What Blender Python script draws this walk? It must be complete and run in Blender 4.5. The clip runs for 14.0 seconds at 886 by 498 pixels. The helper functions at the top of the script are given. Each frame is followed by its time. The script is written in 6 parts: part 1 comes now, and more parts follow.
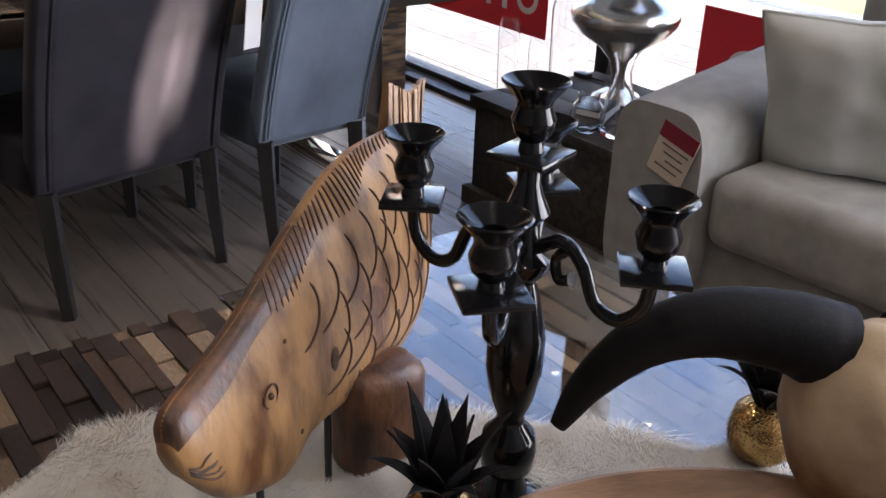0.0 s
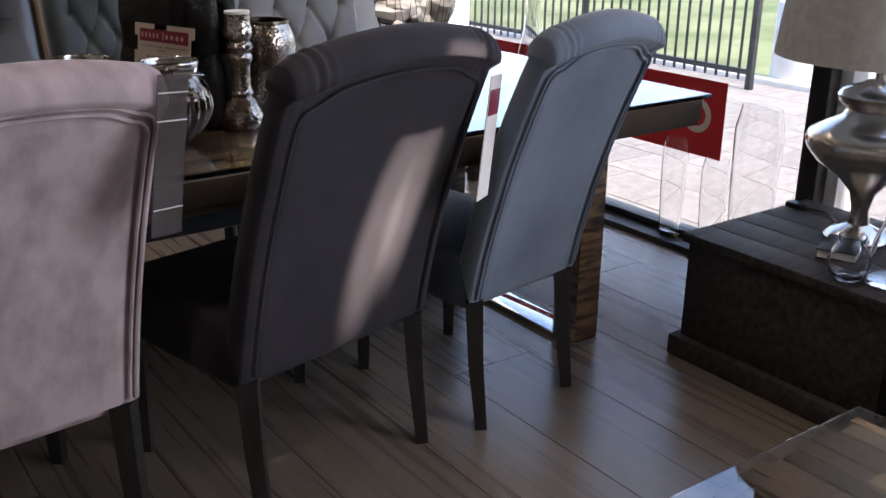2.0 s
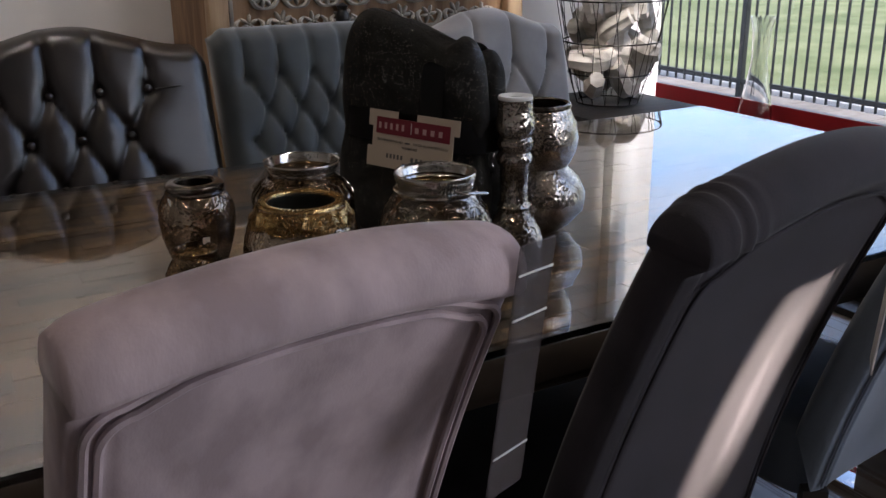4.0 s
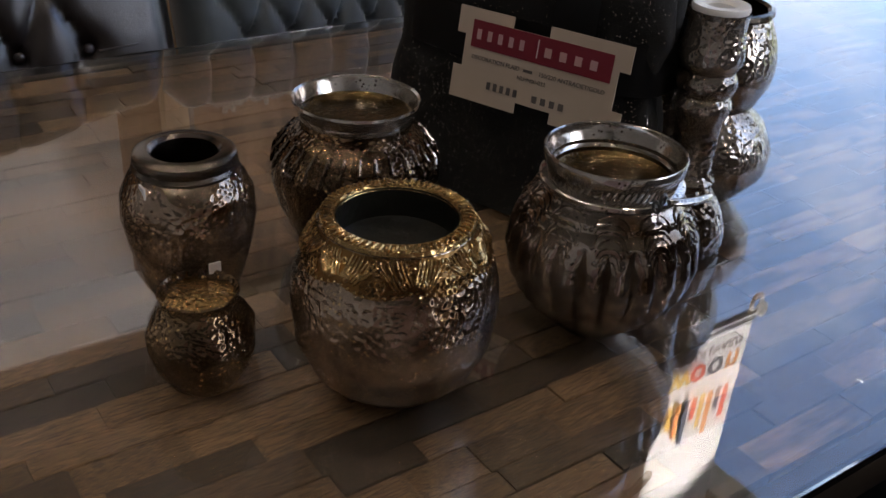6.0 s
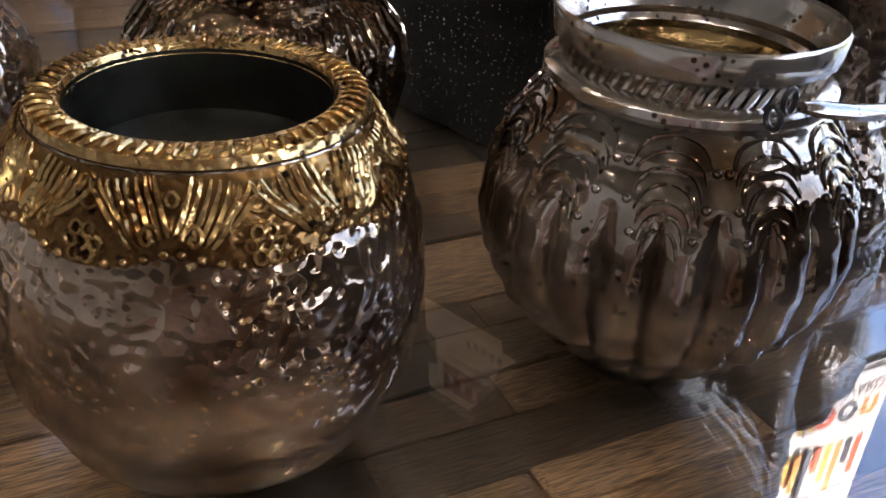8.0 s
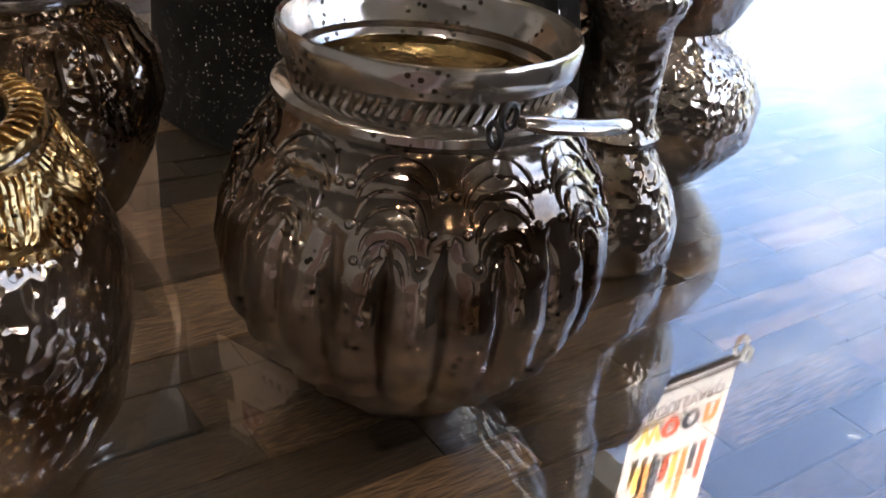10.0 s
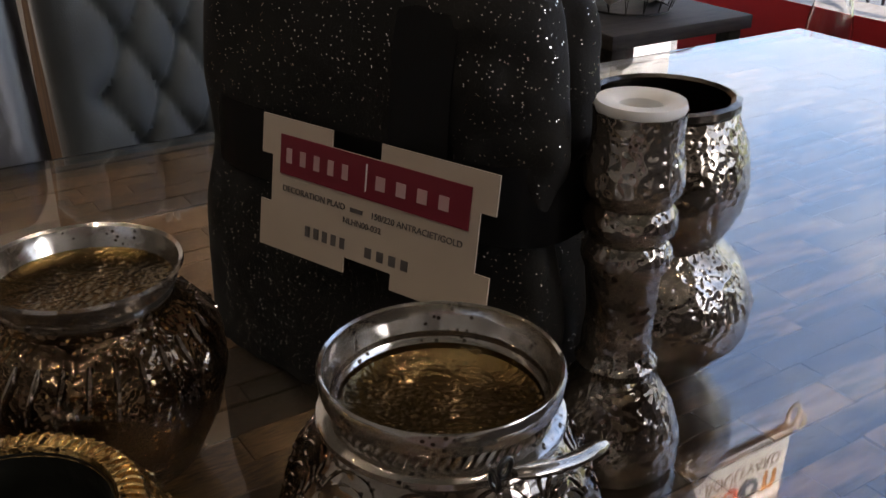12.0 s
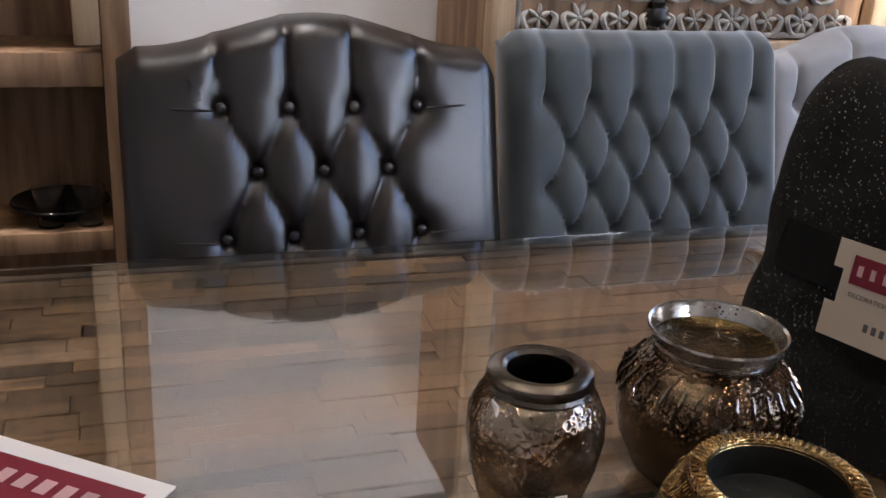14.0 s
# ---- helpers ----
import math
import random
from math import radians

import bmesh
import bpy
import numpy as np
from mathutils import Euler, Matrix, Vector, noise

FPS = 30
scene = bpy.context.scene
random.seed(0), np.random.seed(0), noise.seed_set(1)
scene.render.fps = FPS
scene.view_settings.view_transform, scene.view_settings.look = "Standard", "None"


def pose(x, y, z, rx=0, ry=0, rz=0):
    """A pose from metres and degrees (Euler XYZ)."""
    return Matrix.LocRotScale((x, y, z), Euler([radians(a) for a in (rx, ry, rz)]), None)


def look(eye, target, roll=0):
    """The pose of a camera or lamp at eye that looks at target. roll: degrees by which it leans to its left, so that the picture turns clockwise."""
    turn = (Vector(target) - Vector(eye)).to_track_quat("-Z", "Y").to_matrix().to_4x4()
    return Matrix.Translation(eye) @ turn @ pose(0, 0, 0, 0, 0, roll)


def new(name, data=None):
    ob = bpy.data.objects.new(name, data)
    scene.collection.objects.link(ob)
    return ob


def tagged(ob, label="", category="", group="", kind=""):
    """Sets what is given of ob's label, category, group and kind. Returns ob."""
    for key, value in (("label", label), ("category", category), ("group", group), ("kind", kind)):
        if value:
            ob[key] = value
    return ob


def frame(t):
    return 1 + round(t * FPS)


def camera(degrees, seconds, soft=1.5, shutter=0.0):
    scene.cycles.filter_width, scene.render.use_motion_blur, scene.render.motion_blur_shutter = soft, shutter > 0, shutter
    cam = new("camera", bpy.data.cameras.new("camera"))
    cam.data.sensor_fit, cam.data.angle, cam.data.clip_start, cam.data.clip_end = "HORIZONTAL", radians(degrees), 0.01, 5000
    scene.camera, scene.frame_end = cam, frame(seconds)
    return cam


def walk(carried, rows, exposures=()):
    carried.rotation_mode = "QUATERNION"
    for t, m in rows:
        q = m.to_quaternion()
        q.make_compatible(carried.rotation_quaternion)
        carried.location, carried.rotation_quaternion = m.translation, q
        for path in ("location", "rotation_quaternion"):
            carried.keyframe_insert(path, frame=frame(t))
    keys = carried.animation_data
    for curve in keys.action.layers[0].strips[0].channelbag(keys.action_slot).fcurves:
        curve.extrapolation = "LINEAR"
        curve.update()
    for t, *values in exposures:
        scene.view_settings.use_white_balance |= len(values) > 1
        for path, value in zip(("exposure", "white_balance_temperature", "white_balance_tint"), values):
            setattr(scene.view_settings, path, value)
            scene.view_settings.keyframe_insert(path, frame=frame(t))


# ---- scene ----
cam = camera(48.9, 14.0)
PATH = [
    (0, (0.273, 0.146, 1.295), (1.37, 1.582, 0.439), 2.3),
    (0.5, (0.189, 0.289, 1.317), (1.374, 1.663, 0.474), 2.7),
    (1, (0.159, 0.412, 1.35), (1.356, 1.789, 0.531), 1.9),
    (1.5, (0.123, 0.707, 1.272), (1.277, 2.17, 0.546), 0.8),
    (2, (0.119, 0.837, 1.29), (1.215, 2.364, 0.606), 0.6),
    (2.5, (0.087, 1.047, 1.305), (1.254, 2.54, 0.667), 1.5),
    (3, (0.096, 1.236, 1.307), (1.229, 2.755, 0.67), 1.1),
    (3.5, (0.14, 1.464, 1.314), (1.125, 3.088, 0.686), -0.7),
    (4, (0.147, 1.616, 1.308), (1.098, 3.256, 0.671), -0.4),
    (4.2, (0.14, 1.704, 1.317), (1.086, 3.347, 0.68), -0.1),
    (6.3, (0.316, 2.374, 1.271), (1.349, 3.751, 0.252), 4.2),
    (6.5, (0.349, 2.416, 1.253), (1.369, 3.802, 0.234), 4.6),
    (7, (0.456, 2.485, 1.182), (1.342, 3.979, 0.189), 4.1),
    (7.2, (0.485, 2.497, 1.149), (1.306, 4.023, 0.15), 3.7),
    (9.3, (0.61, 2.534, 1.044), (1.481, 4.03, 0.042), 6.0),
    (9.5, (0.614, 2.531, 1.047), (1.547, 3.985, 0.041), 6.7),
    (10, (0.622, 2.52, 1.061), (1.684, 3.931, 0.124), 6.0),
    (10.5, (0.63, 2.513, 1.085), (1.729, 3.941, 0.216), 4.5),
    (11, (0.633, 2.505, 1.113), (1.778, 3.939, 0.318), 3.0),
    (11.5, (0.627, 2.493, 1.161), (1.761, 3.919, 0.334), 2.3),
    (12, (0.618, 2.494, 1.215), (1.607, 4.003, 0.352), 0.6),
    (12.5, (0.595, 2.482, 1.266), (1.409, 4.074, 0.37), -0.4),
    (13, (0.519, 2.451, 1.311), (1.173, 4.171, 0.527), -0.0),
    (13.5, (0.38, 2.42, 1.327), (1.016, 4.167, 0.59), 2.3),
    (14, (0.233, 2.397, 1.303), (0.83, 4.171, 0.597), 3.3),
]
walk(cam, [(t, look(eye, target, roll)) for t, eye, target, roll in PATH], [(0.0, 2.65, 6450, 17), (1.2, 2.5, 6450, 17), (2.0, 2.25, 6450, 17), (3.0, 2.15, 6450, 17), (4.1, 1.75, 6450, 17), (6.4, 2.3, 6450, 17), (7.0, 2.85, 6350, 17), (9.5, 3.08, 6450, 17), (10.5, 2.45, 6850, 17), (12.0, 2.0, 6950, 17), (13.0, 2.3, 6650, 17), (14.0, 2.9, 6150, 17)])

# ---- world, sun, lights ----
world = bpy.data.worlds.new("sky")
scene.world = world
world.use_nodes = True
wn, wl = world.node_tree.nodes, world.node_tree.links
wn.clear()
w_out = wn.new("ShaderNodeOutputWorld")
w_bg = wn.new("ShaderNodeBackground")
w_sky = wn.new("ShaderNodeTexSky")
w_sky.sky_type = "NISHITA"
w_sky.sun_disc = False
w_sky.ozone_density, w_sky.dust_density = 1.8, 1.2
SUN_DIR = Vector((0.07, -0.72, 0.69)).normalized()
w_sky.sun_elevation = math.asin(SUN_DIR.z)
w_sky.sun_rotation = math.atan2(SUN_DIR.x, SUN_DIR.y)
w_co = wn.new("ShaderNodeTexCoord")
w_map = wn.new("ShaderNodeMapping")
w_map.inputs["Scale"].default_value = (1.6, 3.4, 6.0)
w_map.inputs["Rotation"].default_value = (0.0, 0.0, 0.6)
w_noise = wn.new("ShaderNodeTexNoise")
w_noise.inputs["Scale"].default_value = 1.7
w_noise.inputs["Detail"].default_value = 7.0
w_ramp = wn.new("ShaderNodeValToRGB")
w_ramp.color_ramp.elements[0].position = 0.25
w_ramp.color_ramp.elements[1].position = 0.60
w_mix = wn.new("ShaderNodeMixRGB")
w_mix.inputs[2].default_value = (3.3, 3.7, 4.3, 1)
wl.new(w_co.outputs["Generated"], w_map.inputs[0])
wl.new(w_map.outputs[0], w_noise.inputs["Vector"])
w_sep = wn.new("ShaderNodeSeparateXYZ")
w_high = wn.new("ShaderNodeMath")
w_high.operation = "MULTIPLY_ADD"
w_high.inputs[1].default_value = -0.50
wl.new(w_co.outputs["Generated"], w_sep.inputs[0])
wl.new(w_sep.outputs["Z"], w_high.inputs[0])
wl.new(w_noise.outputs["Fac"], w_high.inputs[2])
wl.new(w_high.outputs[0], w_ramp.inputs[0])
wl.new(w_ramp.outputs[0], w_mix.inputs[0])
wl.new(w_sky.outputs[0], w_mix.inputs[1])
wl.new(w_mix.outputs[0], w_bg.inputs[0])
w_bg.inputs[1].default_value = 0.15
wl.new(w_bg.outputs[0], w_out.inputs[0])

sun = new("sun", bpy.data.lights.new("sun", "SUN"))
sun.data.energy, sun.data.angle, sun.data.color = 1.6, radians(0.5), (1.0, 0.95, 0.88)
sun.matrix_world = look((0, 0, 20), Vector((0, 0, 20)) - SUN_DIR)

# area lamp added in the shop window's far stretch, standing in for sky daylight
sky_fill = new("window_sky_fill", bpy.data.lights.new("window_sky_fill", "AREA"))
sky_fill.data.shape, sky_fill.data.size, sky_fill.data.size_y = "RECTANGLE", 2.5, 2.3
sky_fill.data.energy, sky_fill.data.color = 34.0, (0.95, 0.97, 1.0)
sky_fill.matrix_world = look((2.96, -0.9, 1.25), (0.0, -0.9, 1.25))

# ---- materials ----
def new_mat(name):
    m = bpy.data.materials.new(name)
    m.use_nodes = True
    n, l = m.node_tree.nodes, m.node_tree.links
    return m, n, l, n["Principled BSDF"]


def mat(name, c1, c2, rough=0.5, metal=0.0, scale=8.0, stretch=(1, 1, 1), bump=0.1, bscale=60.0, rough2=None,
        sheen=0.0, rand=0.0, coat=0.0, lo=0.35, hi=0.65, island=False, spec=0.5):
    """Two-tone noise colour, finer noise relief, and roughness that wanders."""
    m, n, l, p = new_mat(name)
    co = n.new("ShaderNodeTexCoord")
    mp = n.new("ShaderNodeMapping")
    mp.inputs["Scale"].default_value = stretch
    l.new(co.outputs["Object"], mp.inputs[0])
    vec = mp.outputs[0]
    if rand or island:
        src = n.new("ShaderNodeNewGeometry").outputs["Random Per Island"] if island else n.new("ShaderNodeObjectInfo").outputs["Random"]
        off = n.new("ShaderNodeVectorMath")
        off.operation = "SCALE"
        off.inputs[0].default_value = (37.0, 19.0, 53.0)
        l.new(src, off.inputs["Scale"])
        add = n.new("ShaderNodeVectorMath")
        l.new(mp.outputs[0], add.inputs[0])
        l.new(off.outputs[0], add.inputs[1])
        vec = add.outputs[0]
    n1 = n.new("ShaderNodeTexNoise")
    n1.inputs["Scale"].default_value, n1.inputs["Detail"].default_value = scale, 7.0
    l.new(vec, n1.inputs["Vector"])
    rp = n.new("ShaderNodeValToRGB")
    rp.color_ramp.elements[0].position, rp.color_ramp.elements[1].position = lo, hi
    rp.color_ramp.elements[0].color, rp.color_ramp.elements[1].color = (*c1, 1), (*c2, 1)
    l.new(n1.outputs["Fac"], rp.inputs[0])
    colour = rp.outputs[0]
    if rand or island:
        hs = n.new("ShaderNodeHueSaturation")
        mr = n.new("ShaderNodeMapRange")
        mr.inputs["To Min"].default_value, mr.inputs["To Max"].default_value = 1 - (rand or 0.85), 1 + (rand or 0.85)
        l.new(src, mr.inputs["Value"])
        l.new(mr.outputs[0], hs.inputs["Value"])
        l.new(colour, hs.inputs["Color"])
        colour = hs.outputs[0]
    l.new(colour, p.inputs["Base Color"])
    n2 = n.new("ShaderNodeTexNoise")
    n2.inputs["Scale"].default_value, n2.inputs["Detail"].default_value = bscale, 5.0
    l.new(vec, n2.inputs["Vector"])
    r2 = n.new("ShaderNodeMapRange")
    r2.inputs["To Min"].default_value, r2.inputs["To Max"].default_value = rough, rough2 if rough2 is not None else min(1, rough * 1.35)
    l.new(n1.outputs["Fac"], r2.inputs["Value"])
    l.new(r2.outputs[0], p.inputs["Roughness"])
    if bump:
        b = n.new("ShaderNodeBump")
        b.inputs["Strength"].default_value, b.inputs["Distance"].default_value = bump, 0.004
        l.new(n2.outputs["Fac"], b.inputs["Height"])
        l.new(b.outputs[0], p.inputs["Normal"])
    p.inputs["Metallic"].default_value = metal
    p.inputs["Specular IOR Level"].default_value = spec
    p.inputs["Sheen Weight"].default_value = sheen
    p.inputs["Sheen Roughness"].default_value = 0.35
    p.inputs["Coat Weight"].default_value = coat
    return m


def glass(name, tint=(1, 1, 1), rough=0.0, ior=1.45):
    m, n, l, p = new_mat(name)
    p.inputs["Base Color"].default_value = (*tint, 1)
    p.inputs["Roughness"].default_value = rough
    p.inputs["Transmission Weight"].default_value = 1.0
    p.inputs["IOR"].default_value = ior
    return m


def plain(name, c, rough=0.5, metal=0.0, emit=0.0):
    m, n, l, p = new_mat(name)
    p.inputs["Base Color"].default_value = (*c, 1)
    p.inputs["Roughness"].default_value, p.inputs["Metallic"].default_value = rough, metal
    if emit:
        p.inputs["Emission Color"].default_value = (*c, 1)
        p.inputs["Emission Strength"].default_value = emit
    return m


def mercury(name, c1, c2, dark, bump=0.5, cell=90.0, rough=0.13):
    """Silvered antique glass: metal with hammered cells, dark pin spots and tarnish."""
    m, n, l, p = new_mat(name)
    co = n.new("ShaderNodeTexCoord")
    n1 = n.new("ShaderNodeTexNoise")
    n1.inputs["Scale"].default_value, n1.inputs["Detail"].default_value = 22.0, 6.0
    l.new(co.outputs["Object"], n1.inputs["Vector"])
    rp = n.new("ShaderNodeValToRGB")
    rp.color_ramp.elements[0].position, rp.color_ramp.elements[1].position = 0.36, 0.66
    rp.color_ramp.elements[0].color, rp.color_ramp.elements[1].color = (*c1, 1), (*c2, 1)
    l.new(n1.outputs["Fac"], rp.inputs[0])
    v = n.new("ShaderNodeTexVoronoi")
    v.inputs["Scale"].default_value = 210.0
    l.new(co.outputs["Object"], v.inputs["Vector"])
    sp = n.new("ShaderNodeValToRGB")
    sp.color_ramp.elements[0].position, sp.color_ramp.elements[1].position = 0.2, 0.3
    sp.color_ramp.elements[0].color, sp.color_ramp.elements[1].color = (1, 1, 1, 1), (0, 0, 0, 1)
    l.new(v.outputs["Distance"], sp.inputs[0])
    n3 = n.new("ShaderNodeTexNoise")
    n3.inputs["Scale"].default_value = 40.0
    l.new(co.outputs["Object"], n3.inputs["Vector"])
    th = n.new("ShaderNodeMath")
    th.operation = "GREATER_THAN"
    th.inputs[1].default_value = 0.53
    l.new(n3.outputs["Fac"], th.inputs[0])
    mu = n.new("ShaderNodeMath")
    mu.operation = "MULTIPLY"
    l.new(sp.outputs[0], mu.inputs[0])
    l.new(th.outputs[0], mu.inputs[1])
    mx = n.new("ShaderNodeMixRGB")
    mx.inputs[2].default_value = (*dark, 1)
    l.new(mu.outputs[0], mx.inputs[0])
    l.new(rp.outputs[0], mx.inputs[1])
    l.new(mx.outputs[0], p.inputs["Base Color"])
    p.inputs["Metallic"].default_value = 0.9
    mr = n.new("ShaderNodeMapRange")
    mr.inputs["To Min"].default_value, mr.inputs["To Max"].default_value = rough, rough + 0.14
    l.new(n1.outputs["Fac"], mr.inputs["Value"])
    l.new(mr.outputs[0], p.inputs["Roughness"])
    v2 = n.new("ShaderNodeTexVoronoi")
    v2.feature = "SMOOTH_F1"
    v2.inputs["Scale"].default_value = cell
    n4 = n.new("ShaderNodeTexNoise")
    n4.inputs["Scale"].default_value = 30.0
    l.new(co.outputs["Object"], n4.inputs["Vector"])
    vm = n.new("ShaderNodeMixRGB")
    vm.inputs[0].default_value = 0.012
    l.new(co.outputs["Object"], vm.inputs[1])
    l.new(n4.outputs["Color"], vm.inputs[2])
    l.new(vm.outputs[0], v2.inputs["Vector"])
    b = n.new("ShaderNodeBump")
    b.inputs["Strength"].default_value, b.inputs["Distance"].default_value = bump, 0.0022
    l.new(v2.outputs["Distance"], b.inputs["Height"])
    l.new(b.outputs[0], p.inputs["Normal"])
    return m


FLOOR = mat("oak_plank", (0.128, 0.102, 0.081), (0.188, 0.154, 0.123), 0.24, scale=2.0, stretch=(6, 0.9, 6), bump=0.04, bscale=14, rand=0.16, spec=0.5)
JOINT = plain("plank_joint", (0.045, 0.036, 0.03), 0.8)
WALL = mat("white_plaster", (0.74, 0.73, 0.71), (0.8, 0.79, 0.77), 0.85, scale=2.5, bump=0.05, bscale=220)
CEIL = mat("ceiling_paint", (0.05, 0.05, 0.05), (0.075, 0.074, 0.073), 0.9, scale=2, bump=0.03, bscale=200)
BLACKFRAME = mat("black_aluminium", (0.012, 0.012, 0.013), (0.022, 0.022, 0.024), 0.4, scale=20, bump=0.02)
# wall white lowered to grey, imitating the dimness of a deep shop
FARWALL = mat("dim_depth_grey", (0.26, 0.25, 0.24), (0.34, 0.33, 0.32), 0.85, scale=2.5, bump=0.05, bscale=220)
SMOKE = mat("smoked_black_glass", (0.005, 0.005, 0.004), (0.013, 0.014, 0.011), 0.2, scale=30, bump=0.4, bscale=60, rough2=0.4)
GREYTICKET = mat("grey_ticket_sleeve", (0.06, 0.052, 0.053), (0.085, 0.075, 0.076), 0.25, scale=5, bump=0.03)
GREYTICKET.node_tree.nodes["Principled BSDF"].inputs["Alpha"].default_value = 0.5
WHITEFRAME = mat("white_frame", (0.72, 0.72, 0.7), (0.8, 0.8, 0.78), 0.45, scale=9, bump=0.02)
PANE = glass("window_glass")
TOPGLASS = glass("table_glass", (0.68, 0.69, 0.68), 0.0, 1.76)
CLEAR = glass("clear_glass", (1, 1, 1), 0.0, 1.45)
TEAK = mat("teak_block", (0.022, 0.011, 0.005), (0.185, 0.110, 0.053), 0.45, scale=5.0, stretch=(2, 12, 12), bump=0.35, bscale=26, rand=0.85, rough2=0.8, lo=0.38, hi=0.64)
TEAKREST = mat("teak_blocks_rest", (0.022, 0.011, 0.005), (0.185, 0.110, 0.053), 0.45, scale=5.0, stretch=(2, 12, 12), bump=0.35, bscale=26, rough2=0.8, lo=0.38, hi=0.64, island=True)
TEAKDARK = mat("dark_teak_block", (0.011, 0.006, 0.004), (0.075, 0.044, 0.027), 0.5, scale=5.0, stretch=(12, 2, 12), bump=0.6, bscale=24, rand=0.8, rough2=0.75, lo=0.32, hi=0.7, spec=0.25)
TEAKPALE = mat("pale_teak_block", (0.07, 0.045, 0.026), (0.26, 0.18, 0.11), 0.5, scale=5.0, stretch=(12, 2, 12), bump=0.5, bscale=24, rand=0.5, rough2=0.75, lo=0.32, hi=0.7, spec=0.25)
UNDER = mat("dark_table_board", (0.03, 0.022, 0.016), (0.05, 0.036, 0.026), 0.7, scale=6, bump=0.1)
STEEL = plain("mirror_steel", (0.72, 0.7, 0.68), 0.07, 1.0)
BLACKWOOD = mat("black_leg_wood", (0.010, 0.009, 0.009), (0.022, 0.02, 0.019), 0.35, scale=10, stretch=(8, 8, 1), bump=0.08)
CHESTWOOD = mat("ebonised_wood", (0.014, 0.012, 0.011), (0.05, 0.043, 0.038), 0.55, scale=6, stretch=(1, 9, 9), bump=0.4, bscale=18, rough2=0.75)
MAUVE = mat("mauve_velvet", (0.255, 0.198, 0.213), (0.39, 0.312, 0.33), 0.75, scale=14, stretch=(1, 1, 0.5), bump=0.12, bscale=340, sheen=0.2, lo=0.38, hi=0.6)
PLUM = mat("plum_velvet", (0.009, 0.008, 0.012), (0.022, 0.019, 0.026), 0.8, scale=9, bump=0.12, bscale=340, sheen=0.1)
BLUEGREY = mat("steel_blue_velvet", (0.095, 0.122, 0.168), (0.165, 0.205, 0.268), 0.72, scale=5, stretch=(1, 1, 0.6), bump=0.1, bscale=340, sheen=0.45)
LEATHER = mat("dark_brown_leather", (0.009, 0.007, 0.007), (0.020, 0.015, 0.014), 0.22, scale=8, bump=0.10, bscale=300, rough2=0.40, spec=0.7)
PETROL = mat("petrol_velvet", (0.040, 0.050, 0.058), (0.070, 0.088, 0.100), 0.6, scale=6, bump=0.1, bscale=340, sheen=0.8)
SILVERVELVET = mat("pale_grey_velvet", (0.23, 0.235, 0.25), (0.33, 0.335, 0.35), 0.7, scale=6, bump=0.1, bscale=340, sheen=0.5)
SOFAFAB = mat("greige_sofa_fabric", (0.23, 0.225, 0.215), (0.30, 0.292, 0.28), 0.9, scale=14, bump=0.3, bscale=420, sheen=0.2)
PILLOWFAB = mat("pale_green_grey_velvet", (0.40, 0.41, 0.385), (0.52, 0.53, 0.50), 0.8, scale=5, bump=0.1, bscale=340, sheen=0.4)
BLACKGLOSS = mat("black_lacquer", (0.004, 0.004, 0.005), (0.008, 0.008, 0.009), 0.1, scale=12, bump=0.05, bscale=30, spec=0.32)
FISHWOOD = mat("carved_fish_wood", (0.085, 0.034, 0.011), (0.31, 0.165, 0.062), 0.3, scale=7.5, stretch=(3.0, 3.0, 1.2), bump=0.25, bscale=40, rough2=0.5, lo=0.34, hi=0.6)
FISHDARK = mat("dark_fish_wood", (0.028, 0.011, 0.005), (0.13, 0.052, 0.02), 0.32, scale=9, stretch=(3, 3, 1.2), bump=0.3, bscale=40, rough2=0.5)
# dark brown of the carved lines stands in for the shade inside real cuts
FISHCUT = plain("carved_groove", (0.05, 0.022, 0.01), 0.7)
HORN = mat("black_horn", (0.004, 0.004, 0.005), (0.010, 0.009, 0.010), 0.6, scale=8, stretch=(1, 1, 1), bump=0.5, bscale=40, spec=0.14)
SKULLWOOD = mat("bleached_skull", (0.15, 0.085, 0.045), (0.42, 0.32, 0.21), 0.6, scale=7, bump=0.35, bscale=40)
BOWLWOOD = mat("teak_bowl", (0.16, 0.085, 0.045), (0.30, 0.17, 0.09), 0.4, scale=6, stretch=(1, 4, 6), bump=0.15)
FUR = mat("cream_fur", (0.36, 0.27, 0.175), (0.60, 0.57, 0.515), 0.95, scale=5, bump=0.0, lo=0.28, hi=0.46, sheen=0.3)
GOLDDARK = mercury("gold_relief_ground", (0.07, 0.033, 0.010), (0.27, 0.15, 0.05), (0.02, 0.012, 0.006), 0.6, 260, 0.2)
BRIGHTMERC = mercury("bright_mercury_glass", (0.16, 0.12, 0.085), (0.58, 0.52, 0.45), (0.05, 0.035, 0.02), 0.9, 170, 0.05)
GOLDLEAF = mercury("gold_relief", (0.20, 0.105, 0.034), (0.64, 0.43, 0.18), (0.03, 0.018, 0.01), 0.6, 260, 0.14)
BRONZE = mercury("bronze_mercury_glass", (0.12, 0.07, 0.036), (0.56, 0.44, 0.33), (0.85, 0.60, 0.30), 0.9, 190, 0.05)
BRONZE2 = mercury("brown_mercury_glass", (0.045, 0.026, 0.014), (0.30, 0.205, 0.12), (0.85, 0.56, 0.24), 0.75, 250, 0.06)
SMOKED = mercury("smoked_silver_glass", (0.09, 0.052, 0.025), (0.48, 0.42, 0.355), (0.03, 0.02, 0.012), 0.22, 160, 0.03)
